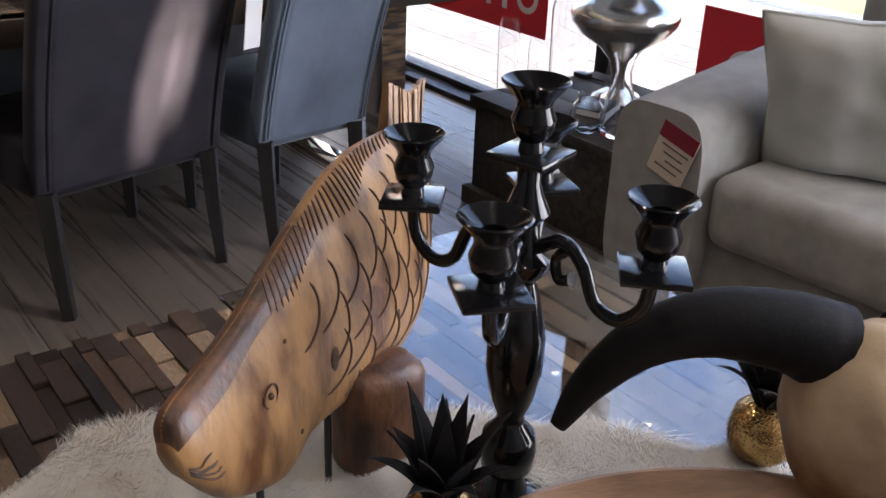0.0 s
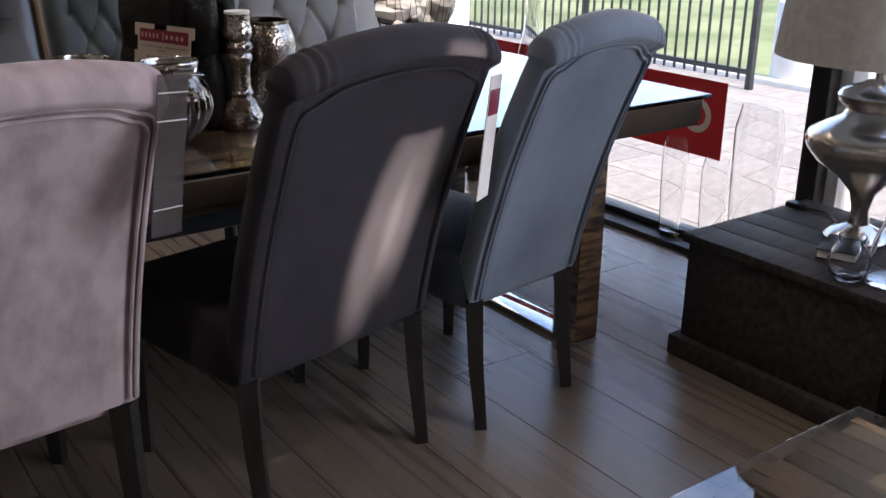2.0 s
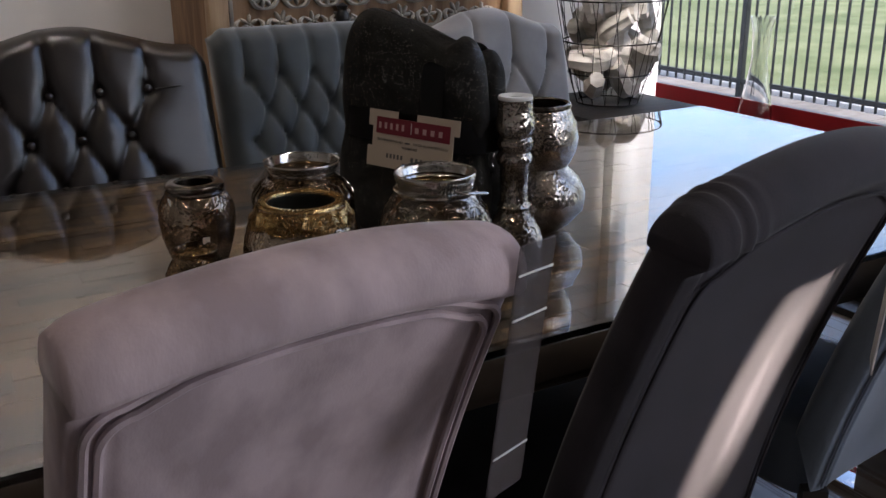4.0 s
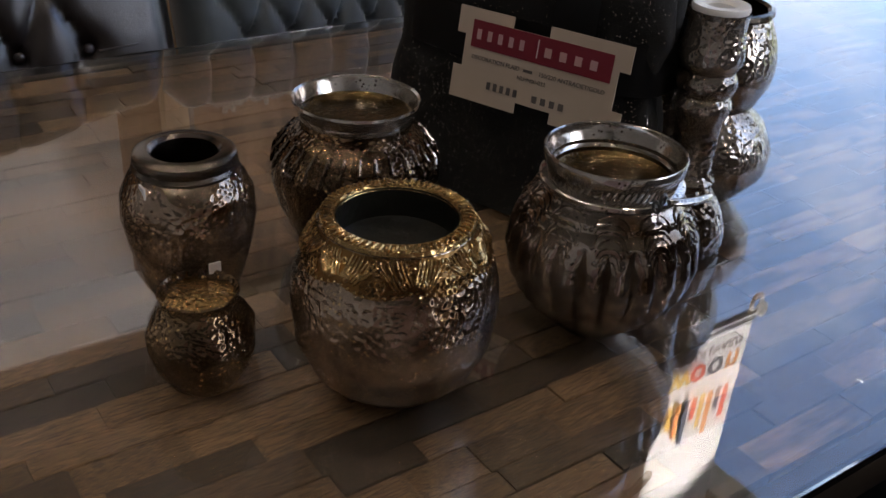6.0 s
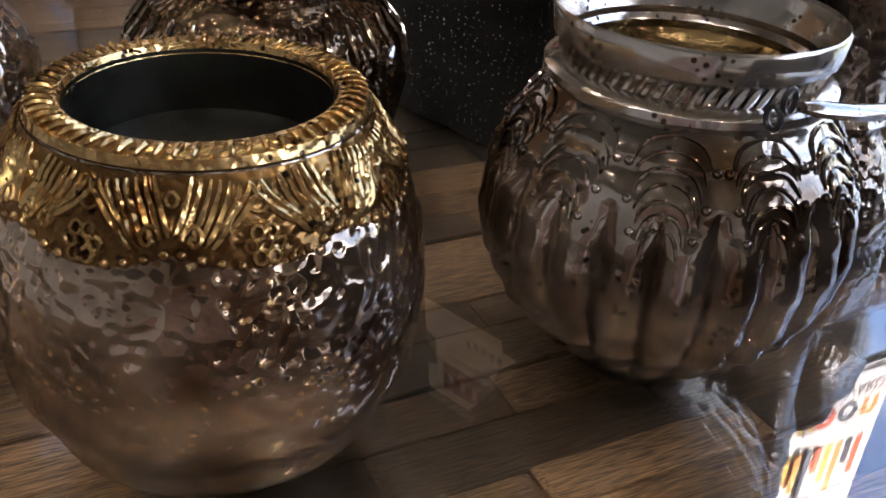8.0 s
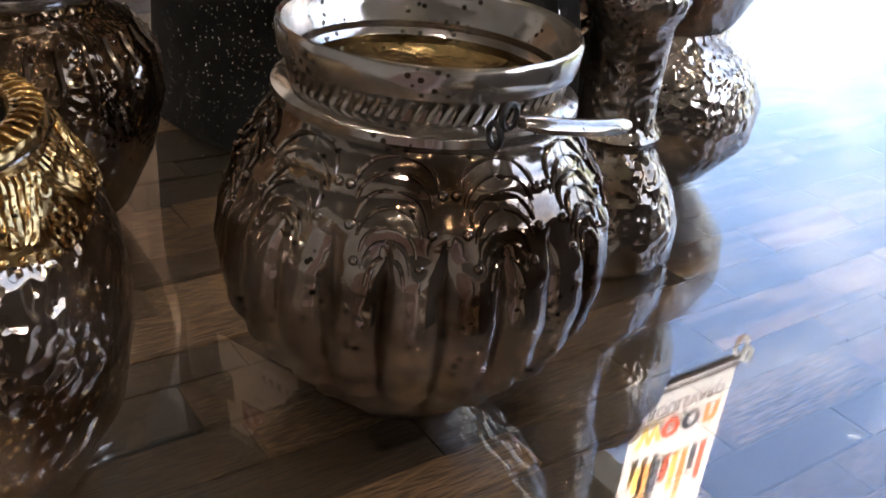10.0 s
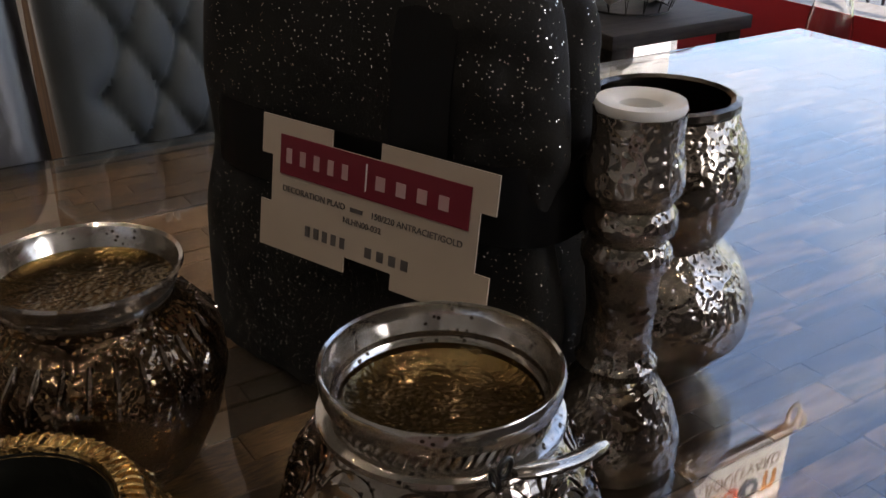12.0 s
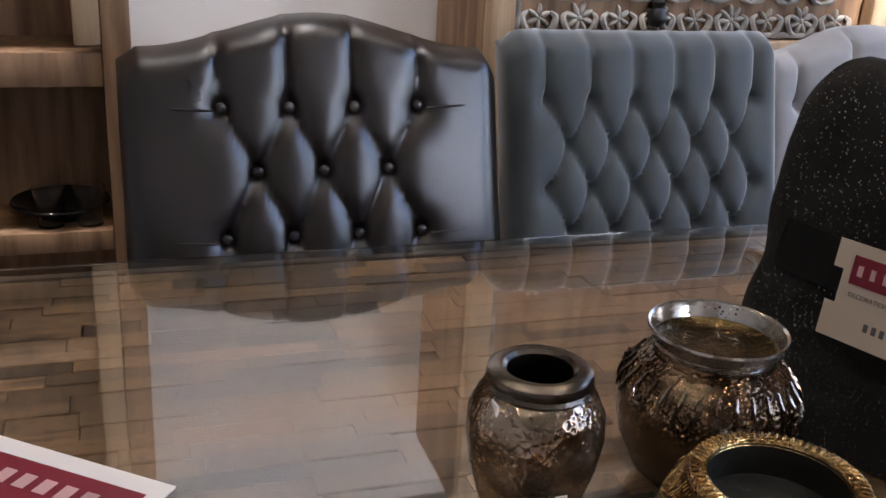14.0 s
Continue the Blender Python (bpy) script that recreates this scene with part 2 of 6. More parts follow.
RIMSILVER = mercury("silvered_rim", (0.34, 0.30, 0.25), (0.62, 0.58, 0.53), (0.06, 0.04, 0.025), 0.15, 120, 0.08)
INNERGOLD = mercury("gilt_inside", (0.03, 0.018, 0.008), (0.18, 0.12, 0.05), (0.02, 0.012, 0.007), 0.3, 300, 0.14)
PEWTER = mat("dull_pewter_neck", (0.075, 0.062, 0.05), (0.16, 0.14, 0.12), 0.22, 1.0, scale=14, bump=0.08)
NICKEL = mat("nickel_lamp", (0.62, 0.59, 0.54), (0.75, 0.72, 0.68), 0.2, 1.0, scale=3, bump=0.0)
SHADE = mat("linen_shade", (0.42, 0.42, 0.41), (0.5, 0.5, 0.49), 0.9, scale=40, bump=0.2, bscale=300)
PAPER = mat("card_paper", (0.50, 0.42, 0.34), (0.58, 0.50, 0.41), 0.6, scale=4, bump=0.03)
WHITEPAPER = mat("white_paper", (0.74, 0.72, 0.7), (0.8, 0.78, 0.76), 0.55, scale=4, bump=0.02)
CARDRED = plain("card_red", (0.19, 0.012, 0.028), 0.5)
CARDPINK = plain("card_letter_pink", (0.55, 0.36, 0.36), 0.5)
SIGNRED = mat("red_sign_print", (0.62, 0.02, 0.03), (0.68, 0.03, 0.04), 0.5, scale=3, bump=0.0)
SIGNWHITE = plain("sign_letter_white", (0.8, 0.78, 0.76), 0.5)
INK = plain("printed_grey", (0.12, 0.11, 0.11), 0.6)
BLACKTAPE = plain("black_strap", (0.01, 0.01, 0.011), 0.35)
CABWOOD = mat("warm_oak_cabinet", (0.16, 0.085, 0.042), (0.33, 0.205, 0.115), 0.5, scale=4, stretch=(7, 7, 0.8), bump=0.25, bscale=30)
CABLIGHT = mat("light_oak_trim", (0.34, 0.22, 0.125), (0.50, 0.36, 0.22), 0.5, scale=4, stretch=(7, 7, 0.8), bump=0.2, bscale=30)
CARVED = mat("grey_washed_carving", (0.20, 0.185, 0.165), (0.46, 0.43, 0.38), 0.7, scale=16, bump=0.4, bscale=60)
PAVING = mat("pale_paving", (0.25, 0.222, 0.188), (0.33, 0.297, 0.255), 0.85, scale=5, bump=0.2, bscale=40, rand=0.1)
PAVEJOINT = plain("paving_joint", (0.26, 0.24, 0.2), 0.9)
GRASS = mat("lawn", (0.12, 0.15, 0.045), (0.25, 0.27, 0.12), 0.9, scale=1.2, bump=0.6, bscale=24)
FENCEMETAL = plain("black_fence_paint", (0.012, 0.013, 0.013), 0.5)
RENDERWALL = mat("white_render", (0.7, 0.69, 0.66), (0.78, 0.77, 0.74), 0.9, scale=2, bump=0.1)
DRIFT = mat("bleached_driftwood", (0.40, 0.37, 0.32), (0.70, 0.67, 0.62), 0.8, scale=9, stretch=(1, 1, 3), bump=0.5, bscale=50)
WIRE = plain("dark_wire", (0.03, 0.028, 0.026), 0.45, 0.8)
LAMPGLOW = plain("lamp_glow", (1.0, 0.8, 0.55), 0.5, 0, 60.0)


def plaid_mat():
    m, n, l, p = new_mat("black_glitter_knit")
    co = n.new("ShaderNodeTexCoord")
    v = n.new("ShaderNodeTexVoronoi")
    v.inputs["Scale"].default_value = 500.0
    l.new(co.outputs["Object"], v.inputs["Vector"])
    near = n.new("ShaderNodeMath")
    near.operation = "LESS_THAN"
    near.inputs[1].default_value = 0.30
    l.new(v.outputs["Distance"], near.inputs[0])
    sep = n.new("ShaderNodeSeparateColor")
    l.new(v.outputs["Color"], sep.inputs[0])
    some = n.new("ShaderNodeMath")
    some.operation = "GREATER_THAN"
    some.inputs[1].default_value = 0.84
    l.new(sep.outputs[0], some.inputs[0])
    both = n.new("ShaderNodeMath")
    both.operation = "MULTIPLY"
    l.new(near.outputs[0], both.inputs[0])
    l.new(some.outputs[0], both.inputs[1])
    mx = n.new("ShaderNodeMixRGB")
    mx.inputs[1].default_value, mx.inputs[2].default_value = (0.006, 0.006, 0.006, 1), (0.9, 0.85, 0.75, 1)
    l.new(both.outputs[0], mx.inputs[0])
    l.new(mx.outputs[0], p.inputs["Base Color"])
    l.new(both.outputs[0], p.inputs["Metallic"])
    r = n.new("ShaderNodeMapRange")
    r.inputs["To Min"].default_value, r.inputs["To Max"].default_value = 0.85, 0.25
    l.new(both.outputs[0], r.inputs["Value"])
    l.new(r.outputs[0], p.inputs["Roughness"])
    b = n.new("ShaderNodeBump")
    b.inputs["Strength"].default_value, b.inputs["Distance"].default_value = 1.0, 0.003
    l.new(sep.outputs[1], b.inputs["Height"])
    l.new(b.outputs[0], p.inputs["Normal"])
    return m


PLAID = plaid_mat()

# ---- building helpers ----
def mesh_of(name, bm, material, smooth=True, angle=40):
    bmesh.ops.recalc_face_normals(bm, faces=bm.faces)
    me = bpy.data.meshes.new(name)
    bm.to_mesh(me)
    bm.free()
    me.materials.append(material)
    if smooth:
        me.shade_smooth()
        me.set_sharp_from_angle(angle=radians(angle))
    return me


def part(name, bm, material, parent=None, label="", smooth=True, angle=40):
    ob = new(name, mesh_of(name, bm, material, smooth, angle))
    if parent is not None:
        ob.parent = parent
    if label:
        ob["label"] = label
    return ob


def thing(name, label, category, m=None, group=""):
    ob = new(name)
    ob.empty_display_size = 0.05
    if m is not None:
        ob.matrix_basis = m
    return tagged(ob, label, category, group)


def setting(name, bm, material, label, category, smooth=False):
    return tagged(part(name, bm, material, None, "", smooth), label, category, kind="structure")


def box(bm, x0, y0, z0, x1, y1, z1, bevel=0.0, seg=2):
    made = bmesh.ops.create_cube(bm, size=1.0)["verts"]
    for v in made:
        v.co = Vector(((x0 + x1) / 2 + v.co.x * (x1 - x0), (y0 + y1) / 2 + v.co.y * (y1 - y0), (z0 + z1) / 2 + v.co.z * (z1 - z0)))
    if bevel:
        edges = list({e for v in made for e in v.link_edges})
        bmesh.ops.bevel(bm, geom=edges, offset=bevel, segments=seg, profile=0.5, affect="EDGES")
    return bm


def one_box(*a, **k):
    return box(bmesh.new(), *a, **k)


def lathe(bm, profile, seg=48, cx=0.0, cy=0.0, mod=None):
    """Turns (radius, height) pairs round an upright axis; mod(angle, height) scales the radius."""
    rings = []
    for r, z in profile:
        if r < 1e-5:
            rings.append([bm.verts.new((cx, cy, z))])
            continue
        ring = []
        for i in range(seg):
            a = 2 * math.pi * i / seg
            k = r * (mod(a, z) if mod else 1.0)
            ring.append(bm.verts.new((cx + k * math.cos(a), cy + k * math.sin(a), z)))
        rings.append(ring)
    for a, b in zip(rings, rings[1:]):
        if len(a) == 1 and len(b) == 1:
            continue
        for i in range(seg):
            j = (i + 1) % seg
            if len(a) == 1:
                bm.faces.new((a[0], b[i], b[j]))
            elif len(b) == 1:
                bm.faces.new((a[i], b[0], a[j]))
            else:
                bm.faces.new((a[i], b[i], b[j], a[j]))
    return bm


def tube(bm, pts, radius, seg=10, cap=True, flat=1.0):
    """A round rod along points; radius is a number or a list."""
    pts = [Vector(p) for p in pts]
    radii = radius if isinstance(radius, (list, tuple)) else [radius] * len(pts)
    rings, up = [], None
    for i, p in enumerate(pts):
        t = (pts[min(i + 1, len(pts) - 1)] - pts[max(i - 1, 0)]).normalized()
        if up is None:
            up = Vector((0, 0, 1)) if abs(t.z) < 0.9 else Vector((1, 0, 0))
        side = t.cross(up).normalized()
        up = side.cross(t).normalized()
        rings.append([bm.verts.new(p + (side * math.cos(2 * math.pi * k / seg) + up * math.sin(2 * math.pi * k / seg) * flat) * radii[i]) for k in range(seg)])
    for a, b in zip(rings, rings[1:]):
        for k in range(seg):
            bm.faces.new((a[k], a[(k + 1) % seg], b[(k + 1) % seg], b[k]))
    if cap:
        bm.faces.new(rings[0][::-1])
        bm.faces.new(rings[-1])
    return bm


def surface(bm, fn, nu, nv, close_u=False):
    """A sheet of quads over fn(u, v), with u and v from 0 to 1."""
    rows = [[bm.verts.new(fn(i / nu, j / nv)) for i in range(nu if close_u else nu + 1)] for j in range(nv + 1)]
    wide = len(rows[0])
    for a, b in zip(rows, rows[1:]):
        for i in range(wide if close_u else wide - 1):
            k = (i + 1) % wide
            bm.faces.new((a[i], a[k], b[k], b[i]))
    return rows


def spline(keys, n=24):
    """Catmull-Rom points through keys."""
    keys = [Vector(k) for k in keys]
    pad = [keys[0] * 2 - keys[1], *keys, keys[-1] * 2 - keys[-2]]
    out = []
    for i in range(len(keys) - 1):
        a, b, c, d = pad[i:i + 4]
        for s in range(n):
            t = s / n
            out.append(0.5 * ((2 * b) + (c - a) * t + (2 * a - 5 * b + 4 * c - d) * t * t + (3 * b - 3 * c + d - a) * t ** 3))
    return out + [keys[-1]]


def lerp_table(table, x):
    for (a, fa), (b, fb) in zip(table, table[1:]):
        if x <= b:
            k = (x - a) / (b - a) if b > a else 0
            k = max(0.0, min(1.0, k))
            k = k * k * (3 - 2 * k)
            return fa + (fb - fa) * k
    return table[-1][1]


def text_mesh(body, size, thickness=0.0004, bold=0.0):
    cu = bpy.data.curves.new("letters", "FONT")
    cu.body, cu.size, cu.extrude, cu.offset = body, size, thickness, bold
    cu.align_x, cu.align_y = "CENTER", "CENTER"
    ob = bpy.data.objects.new("letters", cu)
    scene.collection.objects.link(ob)
    bpy.context.view_layer.update()
    me = bpy.data.meshes.new_from_object(ob.evaluated_get(bpy.context.evaluated_depsgraph_get()))
    bpy.data.objects.remove(ob)
    bm = bmesh.new()
    bm.from_mesh(me)
    return bm


# ---- structure ----
X0, X1, Y0, Y1, TOP = -3.0, 2.93, -3.0, 5.05, 3.35
GLASSX = 3.05
HEAD = 3.2
setting("subfloor", one_box(X0, Y0, -0.12, 2.95, Y1, -0.008), JOINT, "dark joints between wide floor planks", "floor")
setting("ceiling", one_box(X0, Y0, TOP, 3.3, Y1, TOP + 0.2), CEIL, "dark grey painted shop ceiling", "ceiling")
# west and south walls are unseen and only close the room
setting("wall_west", one_box(X0 - 0.2, Y0, -0.1, X0, Y1, TOP), FARWALL, "plain unseen closing wall, greyed for the dim shop depth", "wall")
setting("wall_south", one_box(X0 - 0.2, Y0 - 0.2, -0.1, 3.3, Y0, TOP), FARWALL, "plain unseen closing wall, greyed for the dim shop depth", "wall")
# unseen dark strip, added so the table glass mirrors no bright wall up here
setting("wall_north_upper", one_box(X0 - 0.2, Y1, 2.2, 3.3, Y1 + 0.2, TOP), CEIL, "dark grey upper wall strip, added to darken the glass reflections", "wall")
setting("wall_north", one_box(X0 - 0.2, Y1, -0.1, 3.3, Y1 + 0.2, 2.2), WALL, "white plastered wall behind the oak cabinets", "wall")
setting("wall_east_head", one_box(2.95, Y0, HEAD, 3.3, Y1, TOP), WALL, "white wall strip above the shop window", "wall")
setting("wall_east_pier", one_box(2.95, Y0, -0.1, 3.3, -2.2, HEAD), WALL, "white pier beside the shop window", "wall")
setting("window_ledge", one_box(2.93, -2.2, -0.12, 3.12, Y1, 0.022, bevel=0.004), BLACKFRAME, "low black ledge under the shop window", "window ledge")
window = thing("window_1", "tall shop window with black and white frame down to the floor", "window")
window["kind"] = "structure"
for y0, y1 in ((2.72, Y1 - 0.06), (0.55, 2.60), (-2.2, 0.43)):
    g = part("pane", one_box(GLASSX, y0, 0.05, GLASSX + 0.006, y1, HEAD - 0.04), PANE, window, "clear shop window pane", smooth=False)
    g.visible_shadow = False
for y in (2.66, 0.49):
    part("mullion", one_box(2.90, y - 0.035, 0.022, 2.96, y + 0.035, HEAD, bevel=0.004), BLACKFRAME, window, "black inner mullion")
    part("mullion", one_box(2.962, y - 0.075, 0.022, 3.12, y + 0.03, HEAD, bevel=0.004), WHITEFRAME, window, "white outer mullion")
part("bottom_rail", one_box(3.02, -2.2, 0.024, 3.10, Y1, 0.05, bevel=0.003), BLACKFRAME, window)
part("top_rail", one_box(3.02, -2.2, HEAD - 0.05, 3.10, Y1, HEAD - 0.001, bevel=0.003), BLACKFRAME, window)
part("end_frame", one_box(3.0, Y1 - 0.07, 0.022, 3.10, Y1 - 0.002, HEAD, bevel=0.003), WHITEFRAME, window)

# ---- outside ----
setting("ground", one_box(3.3, -80, -0.3, 160, 120, -0.16), GRASS, "sunlit lawn reaching into the distance", "lawn")
setting("pavement", one_box(3.1, -30, -0.26, 6.75, 60, -0.118), PAVEJOINT, "pale paved walk outside the window", "pavement")
setting("kerb", one_box(6.75, -30, -0.26, 6.87, 60, -0.07, bevel=0.01), RENDERWALL, "pale concrete kerb along the lawn", "kerb")
FENCE_X = 6.45
fence = thing("garden_fence", "black metal bar fence between pavement and lawn", "fence")
bar = mesh_of("bar", one_box(-0.008, -0.008, -0.05, 0.008, 0.008, 1.35), FENCEMETAL, False)
post = mesh_of("post", one_box(-0.025, -0.025, -0.12, 0.025, 0.025, 1.5, bevel=0.004), FENCEMETAL, False)
y, i = 5.6, 0
while y < 20.0:
    ob = new("post" if i % 17 == 0 else "bar", post if i % 17 == 0 else bar)
    ob.parent, ob.location = fence, (FENCE_X, y, 0)
    y += 0.11
    i += 1
for z in (0.02, 1.2):
    part("rail", one_box(FENCE_X - 0.02, 5.6, z - 0.02, FENCE_X + 0.02, 20.0, z + 0.02), FENCEMETAL, fence, smooth=False)
col = thing("street_column", "white round column with a wide foot on the pavement", "column", pose(7.1, 5.55, -0.16))
part("foot", lathe(bmesh.new(), [(0, 0), (0.27, 0), (0.28, 0.02), (0.28, 0.66), (0.265, 0.68), (0, 0.68)], 40), RENDERWALL, col)
part("shaft", lathe(bmesh.new(), [(0, 0.68), (0.11, 0.68), (0.10, 3.4), (0, 3.4)], 32), RENDERWALL, col)

# ---- dining table ----
TX0, TX1, TY0, TY1, TZ = -0.25, 2.28, 2.58, 3.74, 0.78
table = thing("dining_table", "long dining table of wood mosaic under a clear glass top", "table")
g = part("glass_top", one_box(TX0, TY0, TZ - 0.012, TX1, TY1, TZ, bevel=0.003), TOPGLASS, table, "clear glass sheet lying on the mosaic", smooth=False)
g.visible_shadow = False
part("board", one_box(TX0 + 0.02, TY0 + 0.02, TZ - 0.09, TX1 - 0.02, TY1 - 0.02, TZ - 0.042, bevel=0.006), UNDER, table)
# apron takes the dark board colour to imitate the shade it stands in
for y in (TY0 + 0.012, TY1 - 0.03):
    part("apron", one_box(TX0 + 0.02, y, TZ - 0.072, TX1 - 0.02, y + 0.018, TZ - 0.016, bevel=0.004), UNDER, table, "edge board coloured dark for the shade below the top")
for x in (TX0 + 0.16, 2.0):
    for y in (2.775, 3.46):
        part("leg", one_box(x, y, 0.02, x + 0.095, y + 0.09, TZ - 0.09, bevel=0.004), TEAK, table, "leg clad in bronze wood strips")
        part("leg_plate", one_box(x - 0.004, y - 0.003, 0.02, x - 0.0005, y + 0.093, TZ - 0.09), STEEL, table, "polished steel plate on the leg", smooth=False)
    part("foot_rail", one_box(x, 2.775, 0.0, x + 0.095, 3.55, 0.02, bevel=0.003), STEEL, table, "polished steel floor rail")

# ---- coffee table ----
CX0, CX1, CY0, CY1, CZ = 0.36, 1.66, 0.45, 1.675, 0.42
coffee = thing("coffee_table", "low table of rough dark wood mosaic with a glass sheet", "coffee table")
part("board", one_box(CX0 + 0.02, CY0 + 0.02, CZ - 0.10, CX1 - 0.03, CY1 - 0.03, CZ - 0.045, bevel=0.006), UNDER, coffee)
for x in (CX0 + 0.08, CX1 - 0.22):
    for y in (CY0 + 0.08, CY1 - 0.26):
        part("leg", one_box(x, y, 0.0, x + 0.12, y + 0.12, CZ - 0.10, bevel=0.008), TEAKDARK, coffee)
g = part("glass_sheet", one_box(0.915, CY0 + 0.02, CZ - 0.008, CX1, CY1, CZ, bevel=0.002), TOPGLASS, coffee, "clear glass sheet", smooth=False)
g.visible_shadow = False

# ---- parsons chairs on the near side ----
def parsons(label, m, width, fabric, top, arch, lean, insets, foot=0.03, folds=0.0, cord=0.0042):
    """A tall upholstered dining chair; its back stands on the rear legs and leans away from the table (local -y)."""
    c = thing("dining_chair", label, "chair", m, "dining chairs round the long table")
    h = width / 2
    zb = 0.35

    def back_y(z):
        k = max(0.0, (z - zb) / (top - zb))
        return -lean * (0.55 * k + 0.45 * k * k)

    thick, R = 0.08, 0.046
    bm = bmesh.new()

    def shell(u, v):
        # v runs up the rear panel, over the rolled top, and down the front; u across
        s = (u - 0.5) * 2
        crown = arch * (1 - s * s)
        e = max(0.0, abs(s) - 0.88) / 0.12
        zc = top + crown - R
        pleat = 0.0035 * math.exp(-((abs(s) - 0.80) / 0.10) ** 2) * math.sin(70 * s) * folds
        if v < 0.40:
            z = zb + (top + crown - 0.064 - zb) * v / 0.40
            groove = 0.004 * max(math.exp(-((abs(s) * h - h + 0.034) / 0.006) ** 2), math.exp(-((z - top - crown + 0.090) / 0.008) ** 2) if abs(s) * h < h - 0.03 else 0.0)
            yy = back_y(z) + 0.008 * e * e + 0.003 * math.sin(9 * z + 2 * s) * (1 - s * s) + groove
        elif v < 0.60:
            a = radians(200 - 210 * (v - 0.40) / 0.20)
            r = R * (1 - 0.14 * e * e) + pleat
            z = zc + r * math.sin(a)
            yy = back_y(zc) + 0.030 + r * math.cos(a)
        else:
            k = (v - 0.60) / 0.40
            z0 = zc - 0.008
            z = z0 - (z0 - 0.44) * k
            yy = back_y(z) + thick - 0.018 * e * e - 0.004 * (1 - k)
        return (s * h, yy, z)
    rows = surface(bm, shell, 96, 130)
    for side in (0, -1):
        edge = [r[side] for r in rows]
        n = len(edge)
        for i in range(n // 2):
            a, b, cc, d = edge[i], edge[i + 1], edge[n - 2 - i], edge[n - 1 - i]
            if len({a, b, cc, d}) == 4:
                bm.faces.new((a, b, cc, d))
    part("backrest", bm, fabric, c, angle=70)
    bm = one_box(-h + 0.01, 0.03, 0.31, h - 0.01, 0.50, 0.47, bevel=0.03, seg=4)
    part("seat", bm, fabric, c, angle=70)
    for x in (-h + foot, h - foot):
        for yy, kick in ((0.02, -0.035), (0.455, 0.0)):
            bm = bmesh.new()
            tube(bm, [(x, yy + kick, 0.0), (x, yy + kick * 0.3, 0.18), (x, yy, 0.345)], [0.021, 0.027, 0.031], 4, True)
            part("leg", bm, BLACKWOOD, c, angle=30)
    for inset in insets:
        pts, bend = [], 0.03
        zt = lambda s: top - 0.077 - (inset - 0.02) + arch * (1 - s * s)
        for k in range(25):
            z = zb + 0.01 + (zt(1) - bend - zb - 0.01) * k / 24
            pts.append((-h + inset, back_y(z) - 0.0035, z))
        for k in range(7):
            a = math.pi - math.pi / 2 * k / 6
            x, z = -h + inset + bend + bend * math.cos(a), zt(1) - bend + bend * math.sin(a)
            pts.append((x, back_y(z) - 0.004, z))
        for k in range(1, 24):
            x = (-h + inset + bend) + (2 * h - 2 * inset - 2 * bend) * k / 24
            z = zt(x / h) - (zt((h - inset - bend) / h) - zt(1)) * max(0.0, abs(x) / (h - inset - bend) - 0.72) / 0.28
            pts.append((x, back_y(z) - 0.004, z))
        pts += [(-x, y, z) for x, y, z in reversed(pts[:32])]
        part("piping", tube(bmesh.new(), pts, cord, 6), fabric, c)
    return c


mauve = parsons("mauve velvet dining chair with double piping pushed under the table", pose(0.418, 2.545, 0, 0, 0, 6), 0.43, MAUVE, 1.03, 0.027, 0.25, (0.013, 0.025))
plum = parsons("wide dark plum velvet dining chair pushed under the table", pose(1.083, 2.56, 0, 0, 0, 12.5), 0.55, PLUM, 1.022, 0.042, 0.22, (0.03,), folds=1.0, cord=0.0028)
blue = parsons("slim steel-blue velvet dining chair near the window", pose(1.652, 2.605, 0, 0, 0, 8.5), 0.40, BLUEGREY, 1.018, 0.04, 0.24, (0.014, 0.025), folds=0.5, cord=0.0034)


